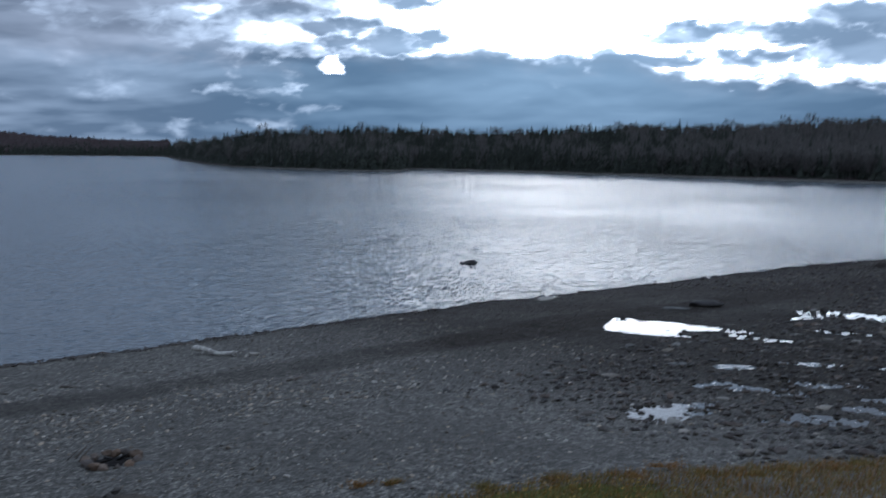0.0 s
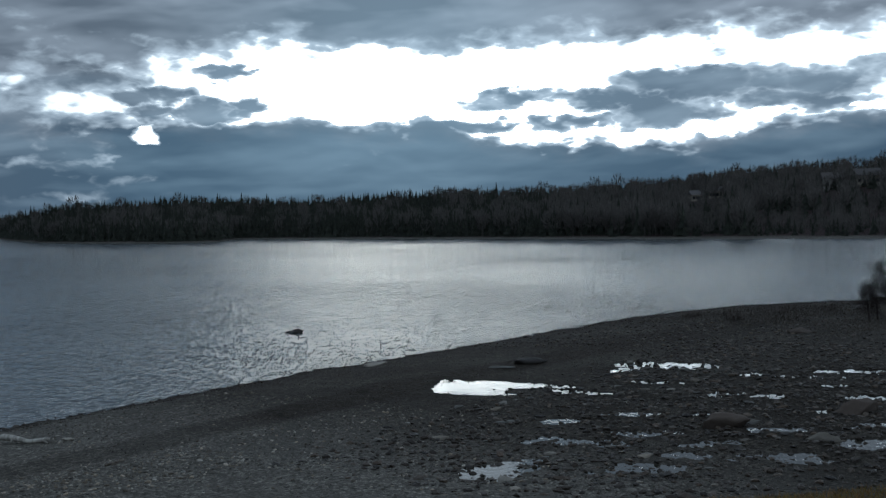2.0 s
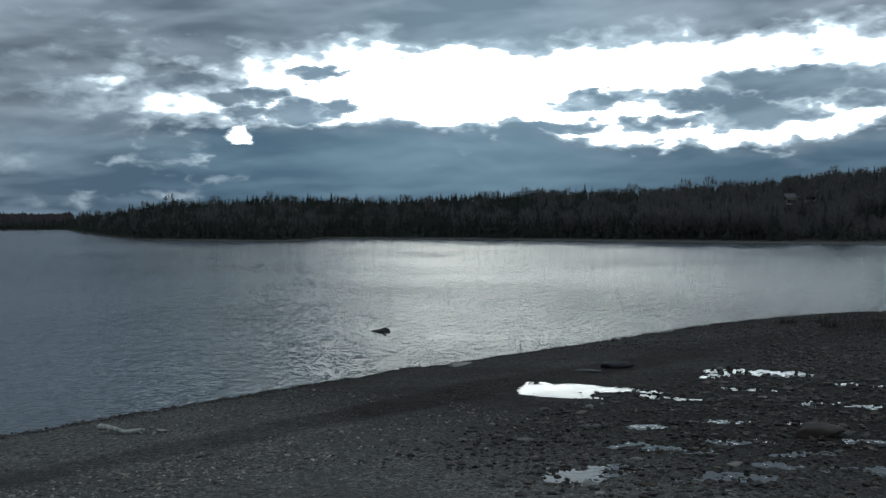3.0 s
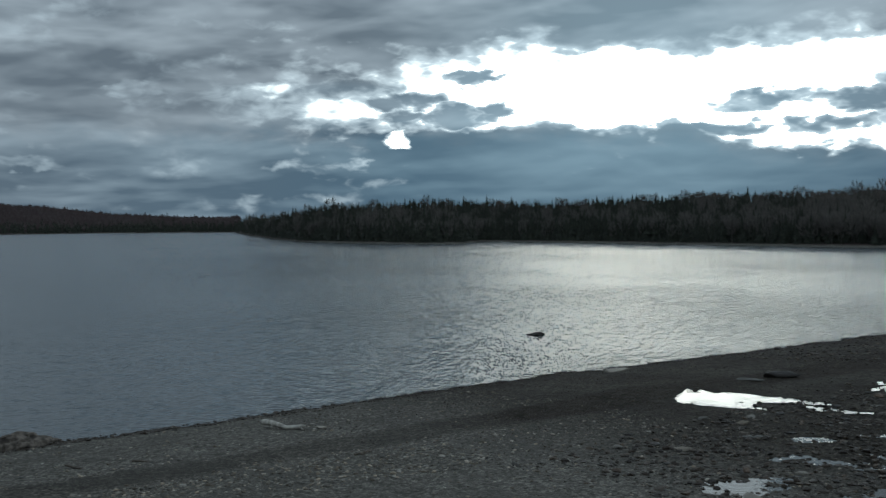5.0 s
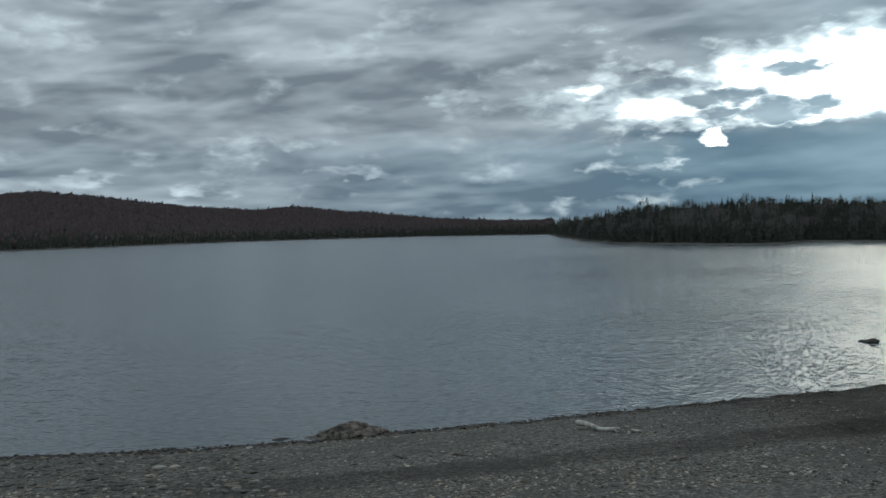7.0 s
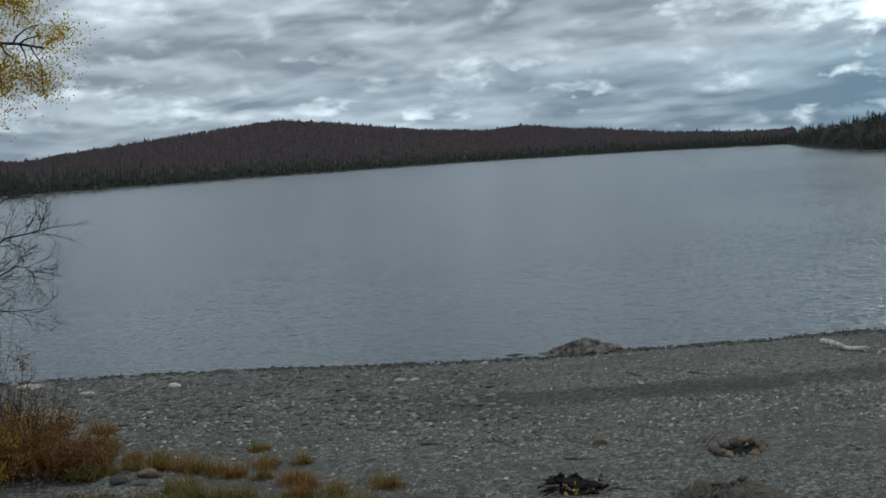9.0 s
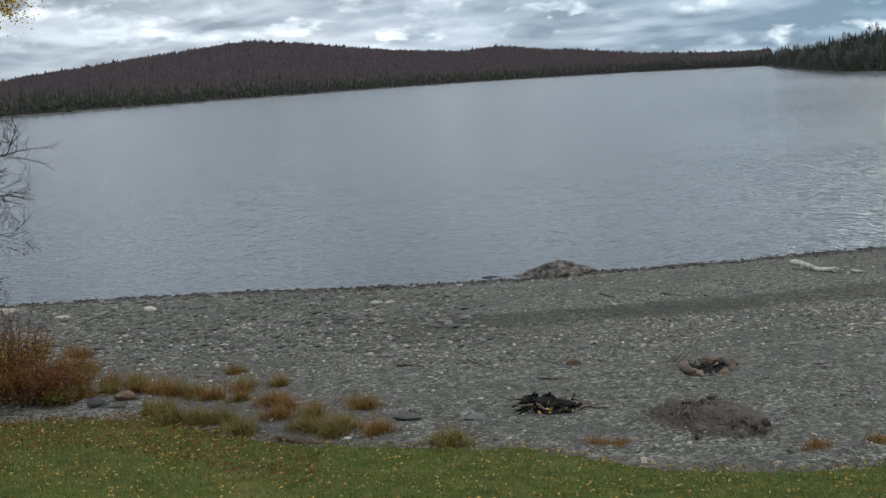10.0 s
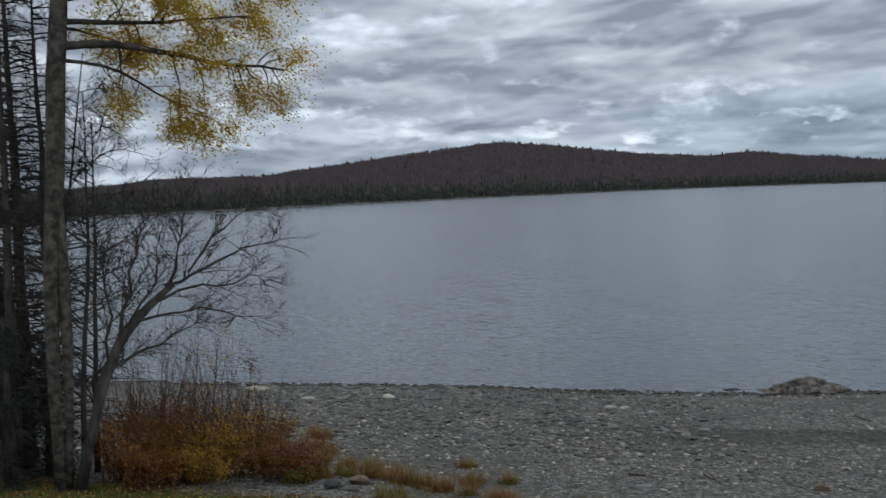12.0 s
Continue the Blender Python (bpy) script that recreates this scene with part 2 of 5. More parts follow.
# shallow pools left on the beach: x, y, half length, half width, turn in degrees, level, share of stones standing in it
POOLS = [(3.1, 37.1, 2.5, 1.55, -22, 0.64, 0.15), (5.9, 35.1, 1.5, 0.42, -35, 0.70, 0.3), (7.6, 34.4, 1.2, 0.28, -12, 0.75, 1.0), (10.5, 40.9, 2.3, 0.85, -12, 0.70, 0.1), (8.7, 40.3, 0.9, 0.30, 20, 0.68, 0.9),
         (9.6, 33.8, 1.0, 0.5, -12, 0.78, 1.0), (11.1, 33.1, 1.9, 0.55, -18, 0.81, 0.8), (13.0, 32.3, 1.4, 0.32, -20, 0.85, 1.0), (14.9, 31.8, 1.3, 0.42, -12, 0.88, 0.5), (12.34, 29.9, 0.34, 0.24, 0, 0.87, 0.1),
         (4.55, 30.25, 0.75, 0.36, 0, 0.74, 0.4), (7.2, 30.75, 1.15, 0.32, -5, 0.78, 0.4), (8.6, 30.4, 0.5, 0.2, 0, 0.80, 0.8), (4.4, 27.3, 1.3, 0.42, -15, 0.79, 1.2), (6.4, 28.0, 0.9, 0.34, -10, 0.80, 1.2),
         (1.75, 23.3, 0.95, 0.62, 30, 1.03, 1.0), (3.0, 24.6, 0.5, 0.3, 20, 0.95, 1.2), (5.4, 23.9, 0.95, 0.5, 10, 0.88, 1.3), (9.2, 24.3, 1.1, 0.5, -12, 0.90, 1.2), (11.6, 25.4, 1.2, 0.5, -15, 0.93, 0.9),
         (16.4, 37.4, 1.6, 0.4, -12, 0.84, 1.0), (14.5, 36.5, 1.1, 0.3, -12, 0.82, 1.0), (12.8, 37.6, 0.9, 0.25, -15, 0.79, 1.1), (8.0, 26.4, 0.8, 0.35, 10, 0.85, 1.2), (10.2, 27.7, 0.9, 0.3, -5, 0.87, 1.2),
         (13.4, 27.4, 1.0, 0.35, -10, 0.92, 1.1), (6.9, 25.0, 0.7, 0.35, 12, 0.86, 1.3), (15.0, 34.2, 1.2, 0.25, -15, 0.87, 1.1), (17.2, 33.4, 1.2, 0.3, -10, 0.89, 1.0), (9.1, 36.6, 0.9, 0.2, -15, 0.75, 1.1)]


def shore_frame(x, y):
    x, y = np.asarray(x, float), np.asarray(y, float)
    u, w = (x + y) / math.sqrt(2), (x - y) / math.sqrt(2)
    return u, w - np.interp(u, SHORE_U, SHORE_W)


def beach_level(u, v):
    """Height by the way inland: lake bed, beach (flat and wet to the right), bank and lawn."""
    lawn = np.interp(u, LAWN_U, LAWN_V)
    b = np.minimum(v, lawn)
    steep = np.interp(b, [-60, -12, 0, 22, 60], [-3.5, -1.1, 0, 1.76, 3.6])
    wet = np.interp(b, [-60, -12, 0, 8, 30, 60], [-3.5, -1.1, 0, 0.55, 1.0, 2.5])
    mixed = smooth((u - 10) / 12)
    return steep + (wet - steep) * mixed + np.interp(v - lawn, [0, 6, 14, 30, 400], [0, 0.85, 3.8, 4.2, 9])


def near_land(x, y, rough=True):
    u, v = shore_frame(x, y)
    v = v + 0.35 * rough_field(x, y, 2.2, 11) * smooth(np.abs(v) / 2 + 0.35)
    z = beach_level(u, v)
    on = smooth((v + 2) / 3) * smooth((np.interp(u, LAWN_U, LAWN_V) + 1 - v) / 2)
    # the low spit beyond the pools ends in a small bank
    z = z + 0.12 * smooth((u - 62) / 6) * smooth((v - 0.2) / 1.2) * smooth((30 - v) / 10)
    if rough:
        z = z + on * (0.05 * rough_field(x, y, 1.1, 3) + 0.025 * rough_field(x, y, 0.3, 5))
        z = np.array(z, float)
        for px, py, a, b, turn, level, stony in POOLS:
            hit = np.hypot(x - px, y - py) < 3.2 * max(a, b)
            if not np.any(hit):
                continue
            qx, qy, old = np.asarray(x)[hit], np.asarray(y)[hit], z[hit]
            c, s = math.cos(radians(turn)), math.sin(radians(turn))
            e = np.sqrt((((qx - px) * c + (qy - py) * s) / a) ** 2 + ((-(qx - px) * s + (qy - py) * c) / b) ** 2)
            e = e + 0.38 * rough_field(qx, qy, 0.8, 17)
            bed = level + 0.07 * (e - 1.0) + (0.010 + 0.050 * stony) * rough_field(qx, qy, 0.45, 23, 2)
            z[hit] = old + (bed - old) * smooth((2.4 - e) / 1.2)
    return z


# far shore: distance of the waterline and of the skyline, by degrees to the left of ahead
FAR_YAW = [-180, -60, -30, -24, -15, -8, 0, 9.6, 10.6, 13, 17, 19.5, 21, 22.3, 22.8, 23.2, 30, 39, 48, 57, 66, 77, 95, 180]
FAR_R = [160, 200, 236, 240, 258, 281, 320, 384, 342, 343, 378, 420, 505, 680, 840, 1040, 1150, 1000, 740, 560, 450, 370, 300, 160]
SKY_YAW = [-180, -60, -30, -25, -23, -20.5, -17.6, -14.6, -11.5, -9.5, -6.4, -3, 0, 3, 6.3, 11.6, 15.5, 18.4, 19.8, 21.3, 22.6,
           23.6, 27.5, 29.6, 32, 33.8, 35, 37.3, 39.5, 42.9, 47, 49, 50.7, 52.7, 54.2, 57, 61.4, 63.9, 67.4, 70, 72, 75, 95, 180]
SKY_EL = [2.0, 3.0, 2.9, 2.65, 2.44, 2.33, 2.09, 1.74, 1.62, 1.44, 1.5, 1.62, 1.5, 1.36, 1.21, 1.33, 1.24, 1.14, 0.92, 0.6, 0.50,
          0.46, 0.6, 0.74, 0.98, 1.16, 1.27, 1.54, 1.37, 1.6, 2.13, 2.35, 2.52, 2.36, 2.2, 1.85, 1.38, 1.0, 0.96, 0.95, 0.7, 0.5, 1.0, 2.0]
CREST_YAW = [-180, -30, -17, -8, 0, 10, 18, 21, 22.6, 23.2, 40, 50, 62, 66, 72, 95, 180]
CREST_R = [400, 520, 470, 400, 420, 440, 440, 520, 760, 1400, 1700, 1500, 1250, 1700, 1700, 700, 400]
CREST_TREE = 7.5  # height of the trees that make the skyline


def far_land(x, y):
    yaw_deg = np.degrees(np.arctan2(-x, y))
    r = np.hypot(x, y)
    shore = np.interp(yaw_deg, FAR_YAW, FAR_R) + 3.0 * rough_field(yaw_deg, 0 * yaw_deg, 1.5, 31)
    crest = np.maximum(np.interp(yaw_deg, CREST_YAW, CREST_R), shore + 60)
    top = EYE + crest * np.tan(np.radians(np.interp(yaw_deg, SKY_YAW, SKY_EL))) - np.where(yaw_deg > 23, 8.0, CREST_TREE)
    t = r - shore
    rise = smooth((t - 10) / (crest - shore - 10)) * 0.6 + np.clip((t - 10) / (crest - shore - 10), 0, 1) * 0.4
    z = np.where(t < 0, np.maximum(0.05 * t, -3.5), np.minimum(0.06 * t, 0.6) + np.maximum(top - 0.6, 0.4) * rise)
    hill = 1.5 * rough_field(x, y, 60, 41) * smooth((t - 30) / 80)
    return z + hill


def land(x, y, rough=True):
    x, y = np.asarray(x, float), np.asarray(y, float)
    r = np.hypot(x, y)
    return np.where(r < 135, near_land(x, y, rough), np.maximum(far_land(x, y), np.where(r < 165, near_land(x, y, False) * (165 - r) / 30, -9.0)))


# ---- materials ----
def make_ground():
    m, k = material("beach_gravel_lawn_and_forest_floor")
    p = k.place()
    cover = k.split(k.attribute("cover")["Vector"])
    lawn, wood, wet = cover[0], cover[1], cover[2]
    # gravel: pebbles of two sizes in grey and tan, with fine dirt
    c1 = k.cells(p, 22.0, "Color")
    c2 = k.cells(p, 9.0, "Color")
    d1 = k.cells(p, 22.0)
    d2 = k.cells(p, 9.0)
    tone = k.math("MULTIPLY_ADD", k.split(c1)[0], 0.6, k.math("MULTIPLY", k.split(c2)[1], 0.4))
    pebble = k.ramp(tone, [(0.0, (0.025, 0.023, 0.020)), (0.4, (0.071, 0.066, 0.057)), (0.7, (0.130, 0.121, 0.104)), (1.0, (0.285, 0.267, 0.23))], True)
    patch = k.noise(p, 0.35, 5, 0.6)
    pebble = k.mix(k.step(patch, 0.45, 0.62, 0.0, 0.5), pebble, (0.069, 0.065, 0.057))
    gravel = k.mix(wet, pebble, k.mix(1.0, pebble, (0.27, 0.245, 0.225), "MULTIPLY"))
    # grass with yellowed patches
    g = k.noise(p, 3.0, 6, 0.65)
    grass = k.ramp(g, [(0.25, (0.024, 0.036, 0.008)), (0.5, (0.050, 0.066, 0.013)), (0.7, (0.085, 0.088, 0.022)), (0.85, (0.13, 0.10, 0.04))], True)
    grass = k.mix(k.step(k.noise(p, 0.6, 4), 0.55, 0.72, 0.0, 0.5), grass, (0.12, 0.11, 0.035))
    floor = k.mix(k.noise(p, 0.05, 6, 0.7), (0.030, 0.021, 0.020), (0.042, 0.030, 0.028))
    edge = k.step(k.math("ADD", lawn, k.math("MULTIPLY_ADD", k.noise(p, 2.5, 4, 0.6), 0.7, -0.35)), 0.42, 0.58)
    colour = k.mix(wood, k.mix(edge, gravel, grass), floor)
    h = k.math("SUBTRACT", k.math("MULTIPLY", k.noise(p, 60, 3), 0.3), k.math("ADD", d1, k.math("MULTIPLY", d2, 1.6)))
    rough = k.math("MULTIPLY_ADD", wet, -0.1, 0.92)
    k.surface(colour, rough, k.bump(h, 0.03, 0.9), k.math("MULTIPLY_ADD", wet, -0.04, 0.08))
    return m


def make_water(name, still=False):
    m, k = material(name)
    p = k.place()
    if still:
        n = k.bump(k.noise(p, 5.0, 2), 0.012, 0.6)
        k.surface((0.030, 0.028, 0.022), 0.03, n, 0.5, 1.33)
        return m
    x, y, z = k.split(p)
    # wind ripples travel towards the beach; larger gusts vary their strength
    a = k.math("MULTIPLY", k.math("ADD", x, y), 0.7071)
    b = k.math("MULTIPLY", k.math("SUBTRACT", x, y), 0.7071)
    c, d = math.cos(radians(24)), math.sin(radians(24))
    crest = k.math("MULTIPLY_ADD", x, c, k.math("MULTIPLY", y, d))
    run = k.math("MULTIPLY_ADD", y, c, k.math("MULTIPLY", x, -d))
    r = k.combine(k.math("MULTIPLY", crest, 0.42), run, 0.0)
    gust = k.math("MULTIPLY", k.step(k.noise(p, 0.018, 3), 0.35, 0.65, 0.6, 1.0), k.step(k.math("MULTIPLY_ADD", b, 0.25, a), -12.0, 24.0, 0.22, 1.0))
    # slopes of the small ripples and of the longer waves under them
    fine, long = k.split(k.noise(r, 6.4, 2, 0.45, 0.0, True)), k.split(k.noise(r, 2.2, 1, 0.5, 0.0, True))
    along_crest, down_run = (k.math("MULTIPLY", k.math("MULTIPLY_ADD", f, 1.15 * q, k.math("MULTIPLY_ADD", g, 0.45 * q, -0.8 * q)), gust) for f, g, q in zip(fine[:2], long[:2], (2.6, 1.35)))
    sx = k.math("SUBTRACT", k.math("MULTIPLY", along_crest, c), k.math("MULTIPLY", down_run, d))
    sy = k.math("MULTIPLY_ADD", along_crest, d, k.math("MULTIPLY", down_run, c))
    n = k.tree.nodes.new("ShaderNodeVectorMath")
    n.operation = "NORMALIZE"
    k.put(n, 0, k.combine(sx, sy, 1.0))
    k.surface((0.022, 0.031, 0.037), k.math("MULTIPLY_ADD", gust, -0.10, 0.20), n.outputs[0], 0.5, 1.33)
    return m


def make_stone(name, dark, light, wet=0.0, rough=0.85, fine=18.0, by_island=False):
    m, k = material(name)
    p = k.place()
    seed = k.island() if by_island else k.random()
    tone = k.math("MULTIPLY_ADD", k.math("POWER", seed, 3.0), 0.75, k.math("MULTIPLY", k.noise(p, 4.0, 5, 0.6), 0.3), clamp=True)
    colour = k.mix(tone, dark, light)
    colour = k.mix(k.math("FRACT", k.math("MULTIPLY", seed, 37.7)), colour, k.mix(1.0, colour, (1.12, 0.96, 0.80), "MULTIPLY"))
    colour = k.mix(k.step(k.noise(p, fine, 4, 0.7), 0.5, 0.75, 0.0, 0.35), colour, tuple(c * 0.45 for c in dark))
    h = k.noise(p, fine * 1.6, 5, 0.65)
    k.surface(colour, rough, k.bump(h, 0.02, 0.7), 0.3 + 0.3 * wet)
    return m


def make_foliage(name, dark, light, through=0.25, by_island=True):
    m, k = material(name)
    p = k.place()
    tone = k.math("MULTIPLY_ADD", k.island() if by_island else k.random(), 0.7, k.math("MULTIPLY", k.noise(p, 1.2, 3), 0.4), clamp=True)
    k.surface(k.mix(tone, dark, light), 0.7, None, 0.2, None, through)
    return m


def make_bark(name, dark, light, banded=False):
    m, k = material(name)
    p = k.place()
    x, y, z = k.split(p)
    grain = k.noise(k.combine(k.math("MULTIPLY", x, 7.0), k.math("MULTIPLY", y, 7.0), k.math("MULTIPLY", z, 7.0 if banded else 2.0)), 1.0, 4, 0.55)
    blot = k.noise(p, 2.2, 4, 0.6)
    colour = k.mix(k.step(grain, 0.35, 0.65), dark, light)
    colour = k.mix(k.step(blot, 0.52, 0.68, 0.0, 0.8), colour, tuple(c * 0.5 for c in dark))
    k.surface(colour, 0.85, k.bump(grain, 0.015, 0.8), 0.25)
    return m


def make_lawn():
    m, k = material("lawn_grass_blades")
    p = k.place()
    fresh = k.mix(k.island(), (0.054, 0.066, 0.008), (0.185, 0.188, 0.026))
    dry = k.mix(k.island(), (0.085, 0.062, 0.020), (0.23, 0.17, 0.058))
    colour = k.mix(k.step(k.math("MULTIPLY_ADD", k.island(), 0.25, k.noise(p, 0.55, 5, 0.65)), 0.50, 0.78), fresh, dry)
    k.surface(colour, 0.7, None, 0.2, None, 0.25)
    return m


GROUND = make_ground()
LAKE_WATER = make_water("rippled_lake_water")
POOL_WATER = make_water("still_pool_water", True)
DARK_STONE = make_stone("dark_wet_stone", (0.014, 0.012, 0.011), (0.050, 0.045, 0.039), -0.2, 0.55)
GREY_STONE = make_stone("grey_slate_stone", (0.062, 0.062, 0.058), (0.26, 0.255, 0.232))
GRAVEL_STONE = make_stone("mixed_beach_gravel", (0.028, 0.027, 0.024), (0.40, 0.38, 0.335), by_island=True)
BROKEN_SLATE = make_stone("broken_slate", (0.028, 0.028, 0.026), (0.19, 0.186, 0.168), by_island=True)
WET_GRAVEL = make_stone("wet_beach_gravel", (0.016, 0.0135, 0.012), (0.105, 0.092, 0.079), -0.4, 0.55, by_island=True)
SLATE_STONE = make_stone("dark_slate_stone", (0.030, 0.030, 0.029), (0.10, 0.102, 0.094))
PALE_STONE = make_stone("pale_limestone", (0.22, 0.21, 0.185), (0.42, 0.405, 0.365))
SPRUCE = make_foliage("dark_spruce_needles", (0.017, 0.0205, 0.016), (0.038, 0.042, 0.030), 0.15)
HILL_WOOD = make_foliage("reddish_bare_hill_woods", (0.036, 0.0240, 0.0232), (0.046, 0.0305, 0.0292), 0.2)
BARE_WOOD = make_foliage("bare_hardwood_twigs", (0.064, 0.060, 0.056), (0.130, 0.118, 0.106), 0.35)


# ---- building helpers ----
def mesh_of(name, verts, faces, mat, shade=False):
    me = bpy.data.meshes.new(name)
    me.from_pydata(verts, [], faces)
    me.materials.append(mat)
    if shade:
        me.polygons.foreach_set("use_smooth", [True] * len(me.polygons))
    me.update()
    return me


def from_bm(name, bm, mat, shade=False):
    me = bpy.data.meshes.new(name)
    bm.normal_update()
    bm.to_mesh(me)
    bm.free()
    if mat:
        me.materials.append(mat)
    if shade:
        me.polygons.foreach_set("use_smooth", [True] * len(me.polygons))
    return me


def part(name, bm, mat, parent, label="", shade=False):
    ob = new(name, bm if isinstance(bm, bpy.types.Mesh) else from_bm(name, bm, mat, shade))
    ob.parent = parent
    return tagged(ob, label) if label else ob


def thing(name, m, label, category, group="", kind=""):
    ob = new(name)
    ob.empty_display_size = 0.2
    ob.matrix_basis = m
    return tagged(ob, label, category, group, kind)


def at_ground(x, y, sink=0.0, turn=0.0, rx=0.0, ry=0.0):
    return pose(x, y, float(land(x, y)) - sink, rx, ry, turn)


# ---- ground: one sheet from the lawn under the camera to the far hills ----
def polar_grid():
    yaws = np.concatenate([np.arange(-180, -34, 5.0), np.arange(-34, 84, 0.25), np.arange(84, 180, 5.0)])
    rs, r = [0.4, 2.0, 4.0, 6.0, 8.0, 9.0, 10.0, 10.8], 11.5
    while r < 4600:
        rs.append(r)
        r *= 1.0058 if r < 62 else 1.013 if r < 170 else 1.022
    return np.radians(yaws), np.array(rs)


yaws, rs = polar_grid()
gx, gy = -np.outer(rs, np.sin(yaws)), np.outer(rs, np.cos(yaws))
gz = land(gx, gy)
rows_n, cols_n = gx.shape
idx = np.arange(rows_n * cols_n).reshape(rows_n, cols_n)
nxt = np.roll(idx, -1, axis=1)
quads = np.stack([idx[:-1], idx[1:], nxt[1:], nxt[:-1]], -1).reshape(-1, 4)
hub = rows_n * cols_n
fan = [(hub, int(a), int(b)) for a, b in zip(nxt[0], idx[0])][::-1]
fan = [f[::-1] for f in fan]
verts = np.stack([gx, gy, gz], -1).reshape(-1, 3).tolist() + [[0, 0, float(land(0.0, 0.0))]]
ground = new("ground", mesh_of("ground", verts, quads.tolist() + fan, GROUND, True))
tagged(ground, "grey gravel beach with mown lawn and wooded far hills", "ground", kind="structure")
gu, gv = shore_frame(gx, gy)
near = np.hypot(gx, gy) < 150
lawn_in = smooth((gv - np.interp(gu, LAWN_U, LAWN_V)) / 1.0 + 0.5) * near * (1 - smooth((gu - 9) / 5))
wood_in = np.where(near, 0.0, smooth((gz - 0.3) / 0.3))
wet_in = np.clip(smooth((1.0 - gv) / 1.2) + smooth((gu - 15) / 11) * (0.85 + 0.25 * rough_field(gx, gy, 4.0, 51)), 0, 1) * near
wet_in = np.clip(wet_in + 0.50 * smooth(1.7 - np.abs(gv - 8.7 - 0.5 * rough_field(gx, gy, 5.0, 53)) / 1.0) * near * smooth((gu + 3) / 6), 0, 1)
cover = ground.data.attributes.new("cover", "FLOAT_VECTOR", "POINT")
cover.data.foreach_set("vector", np.append(np.stack([lawn_in, wood_in, wet_in], -1).reshape(-1), [1.0, 0.0, 0.0]))


# ---- water ----
def lake_sheet():
    bm = bmesh.new()
    bmesh.ops.create_grid(bm, x_segments=24, y_segments=24, size=2600)
    return from_bm("water", bm, LAKE_WATER)


tagged(new("water", lake_sheet()), "slate-grey rippled lake water", "water", kind="structure")


def pool(x, y, a, b, turn, level, stony):
    bm = bmesh.new()
    ring = [bm.verts.new((1.45 * a * math.cos(t), 1.45 * b * math.sin(t), 0)) for t in np.linspace(0, 2 * math.pi, 40, endpoint=False)]
    bm.faces.new(ring)
    ob = new("puddle", from_bm("puddle", bm, POOL_WATER))
    ob.matrix_basis = pose(x, y, level, 0, 0, turn)
    return tagged(ob, "shallow still puddle mirroring the bright sky", "puddle", "puddles on the wet beach", "structure")


for spec in POOLS:
    pool(*spec)


# ---- far woods ----
def conifer_shape(rng, height, width):
    """A spruce: ragged drooping tiers round a spire."""
    vs, fs = [], []
    tiers = 8
    for i in range(tiers):
        z0 = height * (0.06 + 0.86 * i / tiers)
        z1 = z0 + height * (0.30 - 0.018 * i)
        rad = width * (1 - i / tiers) ** 0.85 * rng.uniform(0.75, 1.1)
        n, b = 7, len(vs)
        ph = rng.uniform(0, 6.28)
        for j in range(n):
            r = rad * (1.0 if j % 2 else 0.55) * rng.uniform(0.8, 1.2)
            vs.append((r * math.cos(ph + j * 6.283 / n), r * math.sin(ph + j * 6.283 / n), z0 - (0.03 * height if j % 2 else 0)))
        vs.append((rng.uniform(-.05, .05), rng.uniform(-.05, .05), min(z1, height)))
        fs += [(b + j, b + (j + 1) % n, b + n) for j in range(n)]
    return np.array(vs), np.array(fs)


def bare_shape(rng, height, width, twigs, broad=1.0):
    """A leafless hardwood: a slim trunk, a ragged crown and a haze of twigs."""
    vs, fs = [(-0.12, 0, 0), (0.12, 0, 0), (0, 0, height * 0.75), (0, -0.12, 0), (0, 0.12, 0)], [(0, 1, 2), (3, 4, 2)]
    for i in range(twigs):
        a, q = rng.uniform(0, 6.283), math.sqrt(rng.uniform(0.1, 1))
        z = height * rng.uniform(0.25, 0.82)
        lim = width * (1.05 - abs(z / height - 0.5) * 1.2)
        x, y, b = lim * q * math.cos(a), lim * q * math.sin(a), len(vs)
        up = height * rng.uniform(0.10, 0.24)
        w = rng.uniform(0.10, 0.30) * broad
        t = rng.uniform(0, 6.283)
        vs += [(x * .6, y * .6, z), (x + w * math.cos(t), y + w * math.sin(t), z + up * .6), (x * 1.1, y * 1.1, z + up)]
        fs.append((b, b + 1, b + 2))
    return np.array(vs), np.array(fs)


def wood(name, label, shapes, spots, mat, soft=False, open_crowns=False):
    """Many trees in one mesh: spots are x, y, scale, turn, shape."""
    vs, fs, n = [], [], 0
    base = land([q[0] for q in spots], [q[1] for q in spots]) - 0.2
    for (x, y, s, turn, i), low_z in zip(spots, base):
        v, f = shapes[i]
        c, d = math.cos(turn), math.sin(turn)
        w = v * s
        vs.append(np.stack([w[:, 0] * c - w[:, 1] * d + x, w[:, 0] * d + w[:, 1] * c + y, w[:, 2] + low_z], -1))
        fs += (f + n).tolist() if f.dtype != object else [tuple(i + n for i in g) for g in f]
        n += len(v)
    ob = new(name, mesh_of(name, np.concatenate(vs).tolist(), fs, mat, soft))
    if open_crowns:
        # light falls through bare crowns, so they shade like an even mass of twigs
        tops = np.concatenate([np.stack([v[:, 0] * 0.25, v[:, 1] * 0.25, np.full(len(v), 2.0)], -1) for v in (shapes[q[4]][0] for q in spots)])
        ob.data.normals_split_custom_set_from_vertices((tops / np.linalg.norm(tops, axis=1)[:, None]).tolist())
    return tagged(ob, label, "woods", kind="stuff")


